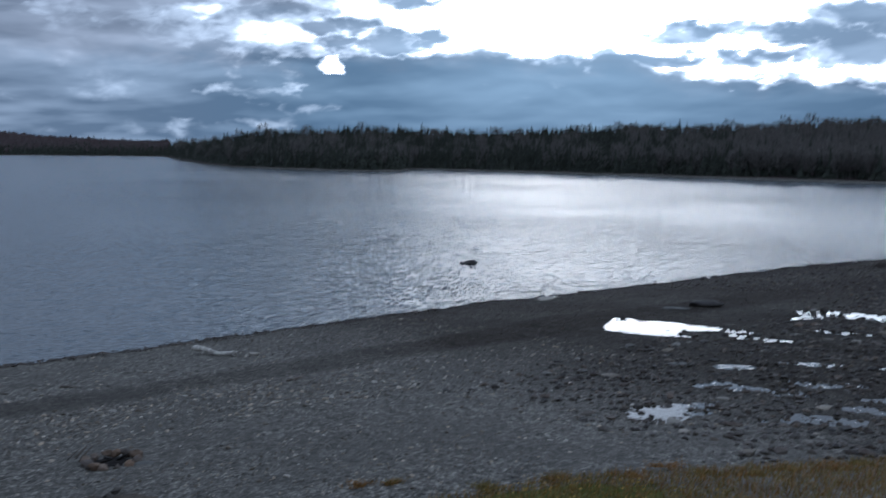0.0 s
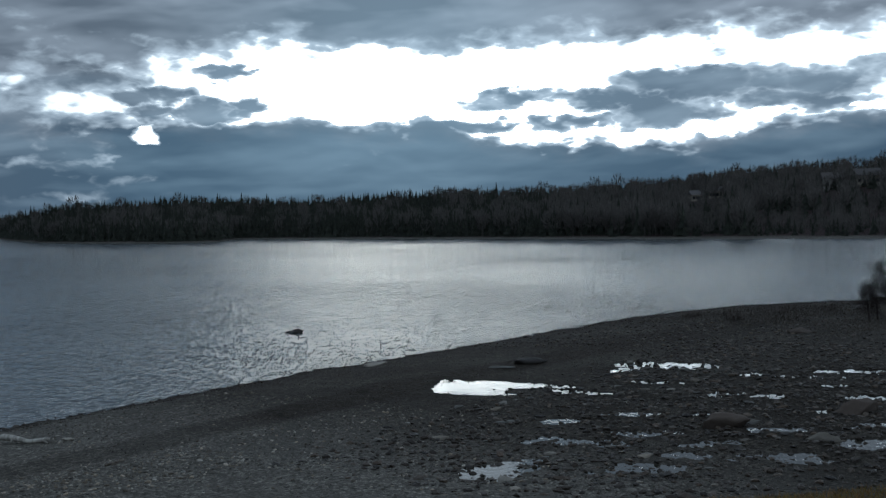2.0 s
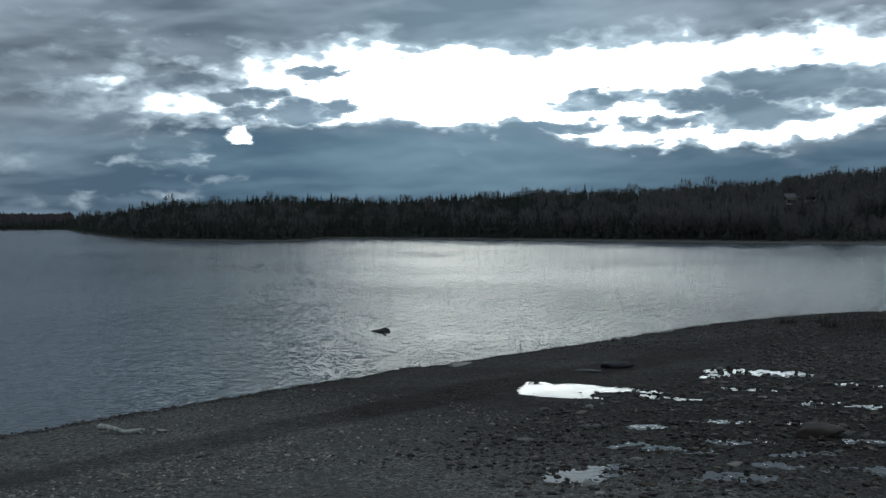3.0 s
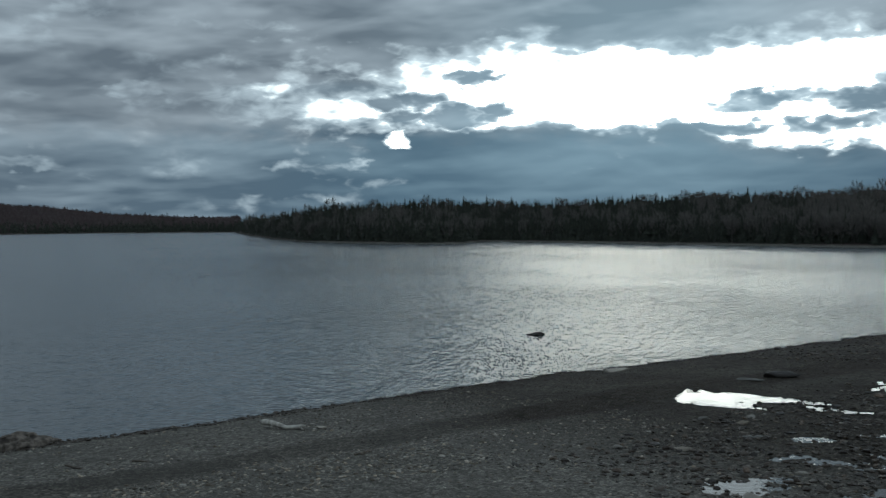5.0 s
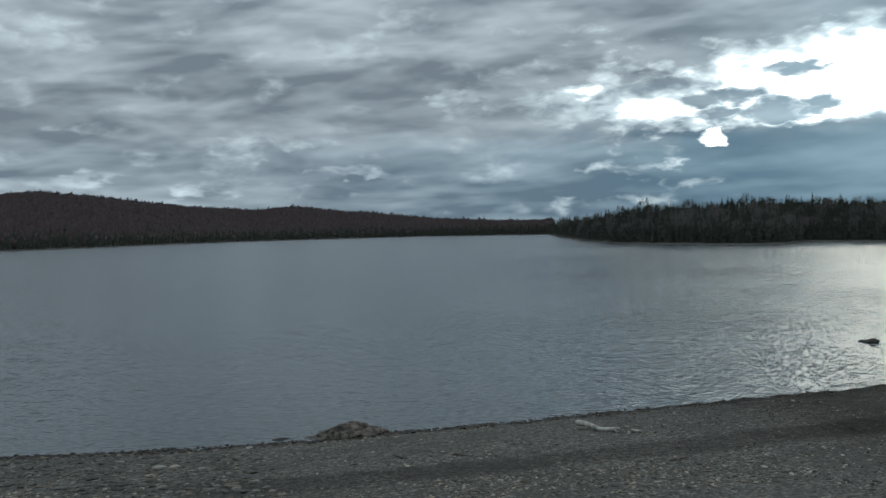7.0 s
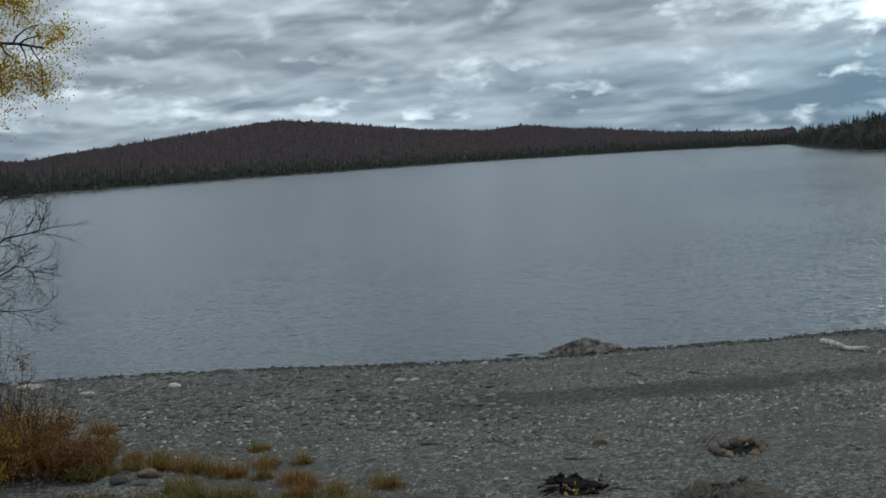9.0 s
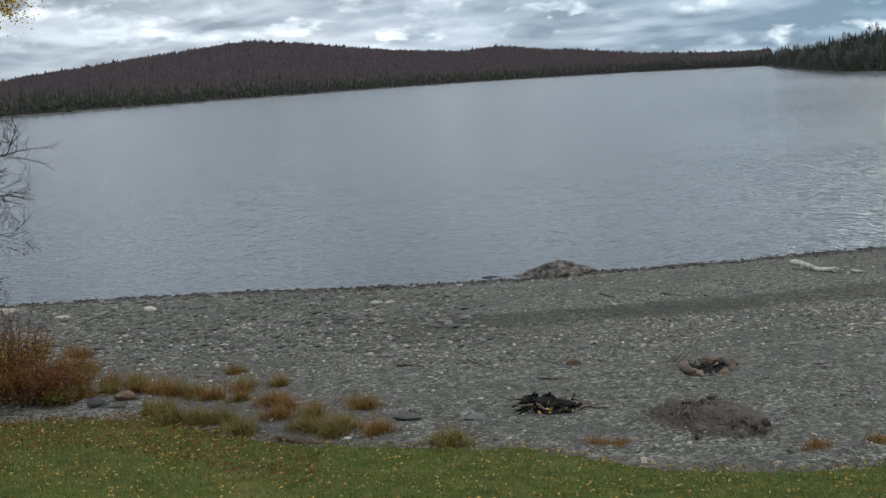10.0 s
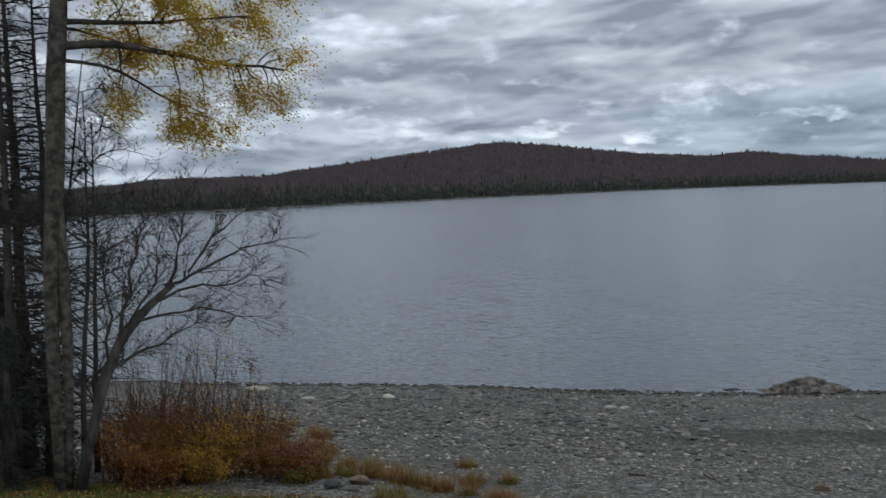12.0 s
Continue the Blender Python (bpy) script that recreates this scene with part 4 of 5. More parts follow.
def ash_heap():
    t = thing("weedy_ash_heap", at_ground(-6.75, 13.75, 0.07, -28), "low grey ash heap with dead weed stalks", "ash heap")
    q = random.Random(41)
    bm = bmesh.new()
    bmesh.ops.create_icosphere(bm, subdivisions=5, radius=1.0)
    for v in bm.verts:
        c = v.co.copy()
        n = noise.noise(c * 2.2 + Vector((9, 0, 0))) * 0.25 + noise.noise(c * 7) * 0.08
        v.co = Vector((c.x * 1.12 * (1 + n * 1.3), c.y * 0.85 * (1 + n * 1.3), max(c.z, -0.2) * (0.17 + 0.3 * n) + 0.05 * noise.noise(c * 9) + 0.03 * noise.noise(c * 21)))
    part("ash_mound", from_bm("ash_mound", bm, ASH), None, t)
    stuff(part("dead_weed", leaf_blades("dead_weed", q, [(x, y, 0.165 * math.sqrt(max(0.0, 1 - (x / 1.15) ** 2 - (y / 0.88) ** 2)) - 0.01) for x, y in ((q.uniform(-1.15, 1.15), q.gauss(0, 0.42)) for _ in range(1600))], 0.11, 0.005, DARK_TUFT, 2.2), None, t, "grey-brown dead weed stalks"))
    for i in range(16):
        b = q.uniform(0, 6.28)
        run = bough(q, (q.uniform(-0.8, 0.6), q.uniform(-0.6, 0.3), q.uniform(0.18, 0.26)), (math.cos(b), math.sin(b), 0.05), q.uniform(0.2, 0.5), 0.010, 4, 0.05, 0.1, 0.4)
        part("stalk", tube_mesh("stalk", [run], GREY_WOOD, 4), None, t)
    for i in range(40):
        s = q.uniform(0.04, 0.11)
        ob = part("clod", CLODS[i % 6], None, t)
        ob.matrix_basis = pose(q.uniform(-1.0, 1.0), q.gauss(0, 0.33), q.uniform(0.06, 0.18), 0, 0, q.uniform(0, 360)) @ Matrix.Diagonal((s, s, s, 1))
    for i in range(9):
        s = q.uniform(0.03, 0.08)
        ob = part("stone", stone_mesh("stone", 90 + i, s * 1.4, s, s * 0.7, PALE_STONE if i % 3 == 0 else TAN_STONE), None, t)
        ob.location = (q.uniform(-0.9, 0.8), q.uniform(-0.5, 0.4), 0.13)


ash_heap()


# ---- named stones: x, y, length, width, height, turn, stone kind ----
def beach_stone(x, y, a, b, h, turn, mat, label, seed):
    me = stone_mesh("beach_stone", seed, a, b, h, mat, 0.35, 3 if a > 0.4 else 2)
    if a > 0.4:
        for v in me.vertices:
            v.co *= 1 + 0.16 * noise.noise(v.co * 2.6 + Vector((seed, 0, 0))) + 0.07 * noise.noise(v.co * 7.0)
    ob = new("beach_stone", me)
    ob.matrix_basis = at_ground(x, y, -h * 0.25, turn)
    return tagged(ob, label, "stone", "stones on the beach")


NAMED = [(-32.3, 15.1, 0.50, 0.28, 0.13, 30, PALE_STONE, "large pale slab at the waterline"),
         (-27.3, 17.35, 0.26, 0.17, 0.11, 10, PALE_STONE, "pale angular stone on grey gravel"),
         (-29.1, 15.4, 0.30, 0.2, 0.07, 40, PALE_STONE, "flat pale stone on grey gravel"),
         (-22.1, 18.05, 0.33, 0.16, 0.06, 45, GREY_STONE, "flat grey slab on grey gravel"),
         (-21.0, 21.55, 0.22, 0.13, 0.06, 40, PALE_STONE, "flat pale stone on grey gravel"),
         (-11.15, 16.6, 0.20, 0.13, 0.13, 20, TAN_STONE, "rounded tan stone on the gravel"),
         (-9.85, 12.8, 0.15, 0.12, 0.09, 0, GREY_STONE, "grey stone beside the burnt heap"),
         (-9.05, 13.85, 0.10, 0.08, 0.08, 0, GREY_STONE, "grey stone beside the burnt heap"),
         (-10.05, 12.15, 0.24, 0.15, 0.07, 35, GREY_STONE, "low grey stone near the lawn"),
         (-13.3, 14.1, 0.22, 0.12, 0.06, 35, GREY_STONE, "low grey stone on the gravel"),
         (-16.9, 10.02, 0.28, 0.18, 0.13, 40, TAN_STONE, "tan-topped boulder among dead grass"),
         (-16.85, 9.42, 0.32, 0.2, 0.12, 10, SLATE_STONE, "grey boulder among dead grass"),
         (-16.45, 9.6, 0.24, 0.15, 0.08, 70, SLATE_STONE, "grey boulder among dead grass"),
         (-11.72, 9.77, 0.45, 0.12, 0.08, 25, BROWN_STONE, "dark flat stone at the lawn's edge"),
         (-11.1, 11.6, 0.30, 0.14, 0.06, 35, SLATE_STONE, "low grey slab near dead grass"),
         (-10.43, 31.1, 0.24, 0.13, 0.09, 0, PALE_STONE, "pale stone beside the driftwood log"),
         (-21.7, 27.3, 0.4, 0.18, 0.1, 45, DARK_STONE, "dark wet stone at the waterline"),
         (8.9, 28.3, 0.75, 0.5, 0.33, -5, BROWN_STONE, "brown rounded boulder among wet stones"),
         (13.3, 29.6, 0.9, 0.5, 0.32, 5, BROWN_STONE, "brown low boulder beside a puddle"),
         (10.75, 26.0, 0.55, 0.28, 0.18, -10, GREY_STONE, "long grey rock among wet stones"),
         (2.13, 21.0, 0.21, 0.15, 0.07, -5, PALE_STONE, "flat pale stone on wet gravel"),
         (3.55, 25.8, 0.2, 0.14, 0.06, 15, GREY_STONE, "flat grey stone on wet gravel"),
         (2.85, 30.5, 0.4, 0.15, 0.05, 0, GREY_STONE, "flat grey slab on dark gravel"),
         (3.72, 42.4, 0.75, 0.3, 0.07, -5, GREY_STONE, "flat grey slab near the puddle"),
         (5.25, 43.4, 0.9, 0.4, 0.2, 5, DARK_STONE, "dark weedy rock near the puddle"),
         (9.6, 41.9, 0.17, 0.15, 0.17, 0, DARK_STONE, "dark rock standing in a puddle"),
         (-1.66, 47.5, 0.9, 0.35, 0.10, 40, GREY_STONE, "flat grey slab at the waterline"),
         (6.6, 56.9, 0.34, 0.24, 0.15, 20, DARK_STONE, "dark rock at the waterline"),
         (15.9, 65.6, 0.34, 0.26, 0.14, 0, DARK_STONE, "dark rock at the waterline"),
         (28.0, 62.0, 0.5, 0.35, 0.22, 0, DARK_STONE, "dark rock on the spit"),
         (19.9, 50.7, 0.8, 0.4, 0.2, 0, BROWN_STONE, "brown slab on the spit"),
         (12.0, 62.6, 0.24, 0.2, 0.12, 0, DARK_STONE, "dark rock at the waterline")]
for i, (x, y, a, b, h, turn, mat, label) in enumerate(NAMED):
    beach_stone(x, y, a, b, h, turn, mat, label, 300 + i)


# ---- trees and shrubs at the edge of the lawn ----
def birch_tree():
    """A two-stemmed birch with yellow leaves on its upper limbs."""
    t = thing("birch_tree", at_ground(-19.68, 5.12, 0.1), "tall grey-barked birch with thinning yellow leaves", "tree")
    q = random.Random(7)
    main = [((0, -0.02, 0), 0.13), ((0.0, -0.02, 0.7), 0.11), ((0.0, -0.05, 2.2), 0.12), ((0.0, -0.02, 4.0), 0.135), ((0.0, 0.09, 5.2), 0.165), ((0.0, 0.18, 6.2), 0.185),
            ((0.0, 0.28, 8.0), 0.185), ((0.05, 0.38, 9.2), 0.165), ((0.1, 0.45, 10.5), 0.13), ((0.1, 0.52, 12.2), 0.09), ((0.1, 0.7, 14.5), 0.03)]
    part("trunk", tube_mesh("trunk", [main], BIRCH_BARK, 12), None, t)
    second = [((0.06, 0.10, 0), 0.10), ((0.08, 0.16, 0.9), 0.07), ((0.06, 0.20, 2.0), 0.09), ((0.05, 0.22, 3.2), 0.11), ((0.04, 0.22, 4.4), 0.115), ((0.02, 0.18, 5.6), 0.10)]
    part("trunk", tube_mesh("trunk", [second], BIRCH_BARK, 10), None, t, "slimmer pale second stem")
    # limbs: start height, way across the view (+ is towards the open lake), length
    limbs = [(8.2, (0.2, 1.0, -0.10), 3.5, 0.05), (8.45, (0.1, 1.0, 0.02), 4.4, 0.105), (8.9, (0.1, 1.0, -0.02), 3.6, 0.075), (9.3, (0.2, 1.0, 0.18), 4.2, 0.065), (10.0, (-0.2, 1.0, 0.30), 3.6, 0.06),
             (10.9, (-0.2, -1.0, 0.4), 2.2, 0.06), (10.4, (0.3, -1.0, 0.45), 1.9, 0.055), (11.4, (-0.3, 0.8, 0.6), 2.4, 0.05), (12.0, (0.5, -0.6, 0.7), 1.8, 0.045),
             (11.2, (0.1, -1.0, 0.5), 1.6, 0.04), (9.9, (0.6, 0.7, 0.2), 2.2, 0.05), (8.8, (-0.6, 0.8, 0.2), 2.2, 0.05)]
    tips = []
    for z, way, length, r in limbs:
        run = bough(q, (0.05, 0.34, z), way, length, r * 0.85, 9, 0.012, 0.15, 0.75)
        shoots = side_shoots(q, run, 16, length * 0.38, r * 0.34, 0.9, 0.2, 0.10, -0.1, 6, 0.3)
        fine = [s for a in shoots for s in side_shoots(q, a, 6, 0.6, 0.009, 0.8, 0.3, 0.14, -0.15, 4)]
        limb = part("limb", tube_mesh("limb", [run] + shoots, DARK_BARK, 6), None, t)
        stuff(part("twig_spray", tube_mesh("twig_spray", fine, TWIG, 3), None, limb))
        tips += fine
    spots = along(q, tips, 52, 0.075, 0.2)
    # the long limbs over the water carry the thickest sprays of leaves
    heavy = [p for p in spots if p.y > 1.9]
    spray = [p + Vector((q.gauss(0, 0.2), q.gauss(0.25, 0.22), q.gauss(-0.05, 0.2))) for p in heavy if q.random() < 0.6]
    light = [p for p in spots if p.y <= 1.9 and q.random() < 0.6]
    stuff(part("crown", leaf_cloud("crown", q, heavy + spray + light, 0.052, YELLOW_LEAF), None, t, "sparse yellow autumn leaves"))


def alder_tree():
    """A leaning leafless tree whose boughs fan out over the beach."""
    t = thing("alder_tree", at_ground(-19.45, 5.42, 0.1), "leaning leafless alder with fine dark twigs", "tree")
    q = random.Random(17)
    trunk = [((0, -0.06, 0), 0.13), ((0.05, 0.12, 0.8), 0.105), ((0.08, 0.32, 1.55), 0.10), ((0.1, 0.50, 2.2), 0.115), ((0.12, 0.90, 3.0), 0.11), ((0.15, 1.35, 3.45), 0.085), ((0.18, 1.9, 3.9), 0.06)]
    part("trunk", tube_mesh("trunk", [trunk], DARK_BARK, 10), None, t)
    # main limbs: knees of each and its thickness at the fork
    limbs = [([(1.9, 3.9), (2.2, 4.4), (2.2, 4.9), (2.4, 5.4), (2.6, 5.8)], 0.036), ([(1.85, 3.85), (2.4, 4.0), (3.2, 4.30), (3.7, 4.5), (4.2, 4.55), (4.7, 4.85)], 0.036),
             ([(1.1, 3.2), (2.0, 3.3), (2.6, 3.4), (3.6, 3.05), (4.2, 3.1)], 0.03), ([(0.55, 2.3), (1.3, 2.65), (2.0, 2.9), (2.6, 3.1)], 0.035), ([(0.9, 3.0), (1.1, 3.8), (1.3, 4.5), (1.4, 5.1), (1.55, 5.6)], 0.045),
             ([(1.4, 3.5), (2.2, 3.75), (3.0, 3.8), (3.8, 3.95), (4.1, 3.8)], 0.032), ([(2.4, 4.05), (3.0, 4.75), (3.5, 5.15), (3.9, 5.3)], 0.028), ([(0.6, 2.4), (0.7, 3.4), (0.6, 4.4), (0.5, 5.2)], 0.035), ([(1.0, 3.1), (1.6, 3.9), (1.8, 4.6), (1.9, 5.5)], 0.03)]
    tips = []
    for knees, r in limbs:
        run = []
        for i, (py, pz) in enumerate(knees):
            f = i / (len(knees) - 1)
            run.append((Vector((0.15 + q.uniform(-0.1, 0.1) + 0.3 * f * q.uniform(-1, 1), 0.94 * py + q.uniform(-0.04, 0.04), pz + q.uniform(-0.04, 0.04))), r * (1 - 0.82 * f)))
            if i + 1 < len(knees):
                ny, nz = knees[i + 1]
                run.append((Vector((0.15 + q.uniform(-0.1, 0.1), 0.47 * (py + ny) + q.uniform(-0.07, 0.07), (pz + nz) / 2 + q.uniform(-0.07, 0.07))), r * (1 - 0.82 * (f + 0.5 / (len(knees) - 1)))))
        length = sum((Vector(run[i + 1][0]) - Vector(run[i][0])).length for i in range(len(run) - 1))
        shoots = side_shoots(q, run, 22, length * 0.42, r * 0.36, 0.62, 0.10, 0.0, 0.28, 6, 0.12)
        fine = [s for a in shoots for s in side_shoots(q, a, 7, 0.5, 0.008, 0.6, 0.15, 0.0, 0.2, 4, 0.14)]
        fine += [s for a in fine for s in side_shoots(q, a, 1, 0.24, 0.006, 0.7, 0.3, 0.0, 0.1, 2, 0.14)]
        limb = part("limb", tube_mesh("limb", [run] + shoots, DARK_BARK, 6), None, t)
        stuff(part("twig_spray", tube_mesh("twig_spray", fine, TWIG, 3), None, limb))
        tips += fine
    stuff(part("last_leaves", leaf_cloud("last_leaves", q, [p for p in along(q, tips, 1, 0.02, 0.8) if q.random() < 0.08], 0.055, BROWN_LEAF), None, t, "few withered brown leaves"))


def dead_spruce(x, y, height, seed, reach=1.7, trunk=0.12, label="bare dead spruce with fine level branches"):
    t = thing("dead_spruce", at_ground(x, y, 0.1), label, "tree", "spruces beside the birch")
    q = random.Random(seed)
    run = [((q.uniform(-.05, .05), q.uniform(-.05, .05), height * i / 8), trunk * (1 - 0.85 * i / 8)) for i in range(9)]
    part("trunk", tube_mesh("trunk", [run], DARK_BARK, 9), None, t)
    whorls = []
    n = int(height * 8)
    for i in range(n):
        z = height * (0.10 + 0.88 * i / n)
        f = 1 - 0.75 * i / n
        for _ in range(2):
            a = q.uniform(0, 6.283)
            whorls.append(bough(q, (0, 0, z), (math.cos(a), math.sin(a), q.uniform(-0.05, 0.35)), reach * f * q.uniform(0.5, 1.15), 0.024, 5, 0.03, 0.10))
    fine = [s for w in whorls for s in side_shoots(q, w, 9, 0.5, 0.012, 0.8, 0.15, 0.06, -0.05, 3, 0.15)]
    stuff(part("branch_whorl", tube_mesh("branch_whorl", whorls, TWIG, 4), None, t))
    stuff(part("twig_spray", tube_mesh("twig_spray", fine, TWIG, 3), None, t))


def bare_tree(x, y, height, seed, name="bare_tree", label="small leafless hardwood behind the birch", group="bare trees behind the birch"):
    """An upright leafless hardwood with fine rising twigs."""
    t = thing(name, at_ground(x, y, 0.1), label, name.split("_")[1], group)
    q = random.Random(seed)
    trunk = bough(q, (0, 0, 0), (0, 0.05, 1), height, 0.07, 10, 0.0, 0.05, 0.85)
    part("trunk", tube_mesh("trunk", [trunk], DARK_BARK, 7), None, t)
    for run in side_shoots(q, trunk, 28, height * 0.34, 0.026, 1.05, 0.15, 0.03, 0.18, 7, 0.24):
        shoots = side_shoots(q, run, 10, 0.8, 0.012, 0.9, 0.15, 0.0, 0.1, 5, 0.24)
        fine = [s for a in shoots for s in side_shoots(q, a, 4, 0.38, 0.009, 0.8, 0.2, 0.0, 0.1, 3, 0.18)]
        limb = part("limb", tube_mesh("limb", [run], DARK_BARK, 5), None, t)
        stuff(part("twig_spray", tube_mesh("twig_spray", shoots + fine, TWIG, 3), None, limb))


def living_spruce(x, y, height, width, seed):
    """A spruce with needled drooping boughs down to the ground."""
    t = thing("spruce_tree", at_ground(x, y, 0.1), "dark green spruce with boughs down to the ground", "tree", "spruces beside the birch")
    q = random.Random(seed)
    part("trunk", tube_mesh("trunk", [[((0, 0, 0), 0.15), ((0, 0, height * 0.5), 0.09), ((0, 0, height), 0.015)]], DARK_BARK, 8), None, t)
    boughs, needles = [], []
    n = int(height * 7)
    for i in range(n):
        z = height * (0.03 + 0.95 * i / n)
        f = (1 - i / n) ** 0.8
        for _ in range(3):
            a = q.uniform(0, 6.283)
            b = bough(q, (0, 0, z), (math.cos(a), math.sin(a), 0.12), max(0.15, width * f * q.uniform(0.6, 1.1)), 0.016, 4, 0.08, 0.08)
            boughs.append(b)
            for p in along(q, [b], 52, 0.06, 0.1):
                needles.append((p[0], p[1], p[2] - 0.03))
    stuff(part("boughs", tube_mesh("boughs", boughs, TWIG, 4), None, t))
    stuff(part("needles", leaf_cloud("needles", q, needles, 0.17, SPRUCE, 1.8, 0.055), None, t, "dark green drooping needles"))


def shrub(x, y, height, spread, leaves, seed, density=1.0, label="", stems=34, twig=RED_TWIG, bare_top=0.35, thick=1.0):
    t = thing("shrub", at_ground(x, y, 0.03), label, "shrub", "shrubs beside the lawn")
    q = random.Random(seed)
    runs, fine, wands = [], [], []
    for _ in range(stems):
        a = q.uniform(0, 6.283)
        lean = q.uniform(0.1, 0.8)
        foot = (q.gauss(0, spread * 0.22), q.gauss(0, spread * 0.22), 0)
        r = bough(q, foot, (math.cos(a) * lean, math.sin(a) * lean, 1.0), height * q.uniform(0.6, 1.1), 0.014 * thick, 6, 0.0, 0.10, 0.7)
        runs.append(r)
        if bare_top >= 0.25 and q.random() < 0.5:
            wand = bough(q, foot, (math.cos(a) * lean * 0.5, math.sin(a) * lean * 0.5, 1.0), height * q.uniform(1.2, 1.7), 0.010 * thick, 7, 0.0, 0.06, 0.8)
            wands.append(wand)
            wands.extend(side_shoots(q, wand, 7, height * 0.3, 0.006 * thick, 0.6, 0.4, 0.0, 0.35, 4, 0.1))
        fine += side_shoots(q, r, 6, height * 0.28, 0.007 * thick, 0.6, 0.3, 0.0, 0.3, 4, 0.12)
    stuff(part("main_stem", tube_mesh("main_stem", runs, twig, 4), None, t))
    stuff(part("twig_spray", tube_mesh("twig_spray", fine, twig, 3), None, t))
    if wands:
        stuff(part("bare_shoot", tube_mesh("bare_shoot", wands, twig, 3), None, t, "bare reddish twig tops"))
    pts = [p for p in along(q, fine + runs, int(19 * density), 0.06, 0.1) if p.z < height * (1 - bare_top) * q.uniform(0.75, 1.25)]
    pts = [p for p in pts if p.z > 0.02]
    second = (GOLD_LEAF if seed % 2 else ORANGE_LEAF) if leaves is not ORANGE_LEAF else BROWN_LEAF
    most, few = [p for i, p in enumerate(pts) if i % 3], [p for i, p in enumerate(pts) if i % 3 == 0]
    stuff(part("foliage", leaf_cloud("foliage", q, most, 0.052, leaves), None, t))
    stuff(part("foliage", leaf_cloud("foliage", q, few, 0.05, second if thick == 1.0 else leaves), None, t))


birch_tree()
alder_tree()
bare_tree(-21.4, 6.3, 7.5, 51)
bare_tree(-22.0, 5.5, 9.0, 57)
bare_tree(-21.0, 5.9, 8.0, 64)
bare_tree(-21.8, 4.6, 8.0, 67)
dead_spruce(-22.3, 5.2, 11.5, 52, 1.9, 0.16)
dead_spruce(-23.0, 5.9, 11.0, 53, 2.3, 0.13)
dead_spruce(-21.4, 4.75, 12.5, 54, 1.5, 0.12, "slim dark dead spruce close beside the birch")
living_spruce(-22.2, 4.75, 4.6, 1.5, 61)
living_spruce(-20.7, 4.45, 3.4, 1.2, 62)
living_spruce(-21.6, 5.45, 3.0, 1.0, 63)
RUST = "rust-brown shrub with thin bare twig tops"
for x, y, h, w, leaf, seed, dens, label, bare in (
        (-19.9, 6.55, 1.35, 1.1, ORANGE_LEAF, 1, 1.2, "orange-brown shrub thick with autumn leaves", 0.15),
        (-19.4, 7.3, 1.05, 1.2, GOLD_LEAF, 2, 1.3, "golden-leaved shrub with bare twig tops", 0.3),
        (-20.3, 7.4, 1.7, 1.2, ORANGE_LEAF, 3, 1.2, "tall orange-leaved shrub beside bare alder", 0.25),
        (-19.2, 8.1, 1.5, 1.2, GOLD_LEAF, 4, 1.0, "golden-leaved shrub with bare twig tops", 0.3),
        (-20.6, 8.5, 1.8, 1.2, BROWN_LEAF, 5, 0.8, RUST, 0.4),
        (-18.7, 8.8, 0.9, 1.2, BROWN_LEAF, 6, 1.0, RUST, 0.2),
        (-20.0, 9.4, 1.2, 1.1, BROWN_LEAF, 7, 0.9, RUST, 0.25),
        (-18.3, 9.35, 0.7, 0.9, RED_LEAF, 8, 1.0, "low dark red shrub beside the lawn", 0.1),
        (-19.0, 6.6, 0.9, 0.9, ORANGE_LEAF, 9, 1.0, RUST, 0.1),
        (-21.5, 7.3, 1.9, 1.2, BROWN_LEAF, 10, 0.7, RUST, 0.4),
        (-18.9, 7.6, 0.7, 0.9, GOLD_LEAF, 11, 0.8, "low golden shrub beside the lawn", 0.1),
        (-17.9, 9.3, 0.3, 0.6, GREEN_LEAF, 12, 0.6, "low dull-green weeds beside grey stones", 0.05)):
    shrub(x, y, h * 1.12, w * 1.15, leaf, seed, dens, label, bare_top=bare)


def sapling(x, y, height, seed, leaf, label):
    t = thing("sapling", at_ground(x, y, 0.05), label, "sapling", "saplings among the shrubs")
    q = random.Random(seed)
    run = bough(q, (0, 0, 0), (0.05, 0.15, 1), height, 0.02, 7, 0, 0.06, 0.8)
    shoots = side_shoots(q, run, 10, height * 0.3, 0.009, 0.7, 0.35, 0, 0.3, 5)
    part("stem", tube_mesh("stem", [run] + shoots, TWIG, 5), None, t)
    stuff(part("leaves", leaf_cloud("leaves", q, along(q, shoots, 9, 0.08, 0.5), 0.06, leaf), None, t))


sapling(-20.1, 8.1, 3.0, 71, YELLOW_LEAF, "thin sapling with a few yellow leaves")
sapling(-20.7, 7.6, 2.6, 72, GREEN_LEAF, "thin sapling with dull green leaves")
sapling(-20.2, 9.0, 2.3, 73, BROWN_LEAF, "thin bare sapling with withered leaves")

# the bare bush on the spit
for x, y, h, seed in ((26.0, 55.3, 2.9, 81), (27.0, 55.8, 3.4, 82), (28.2, 56.4, 3.6, 83), (25.2, 54.6, 1.9, 84), (29.4, 57.6, 3.4, 85), (26.6, 54.8, 2.4, 86)):
    bare_tree(x, y, h, seed, "bare_bush", "leafless dark twiggy bush on the low spit", "bare bushes on the spit")


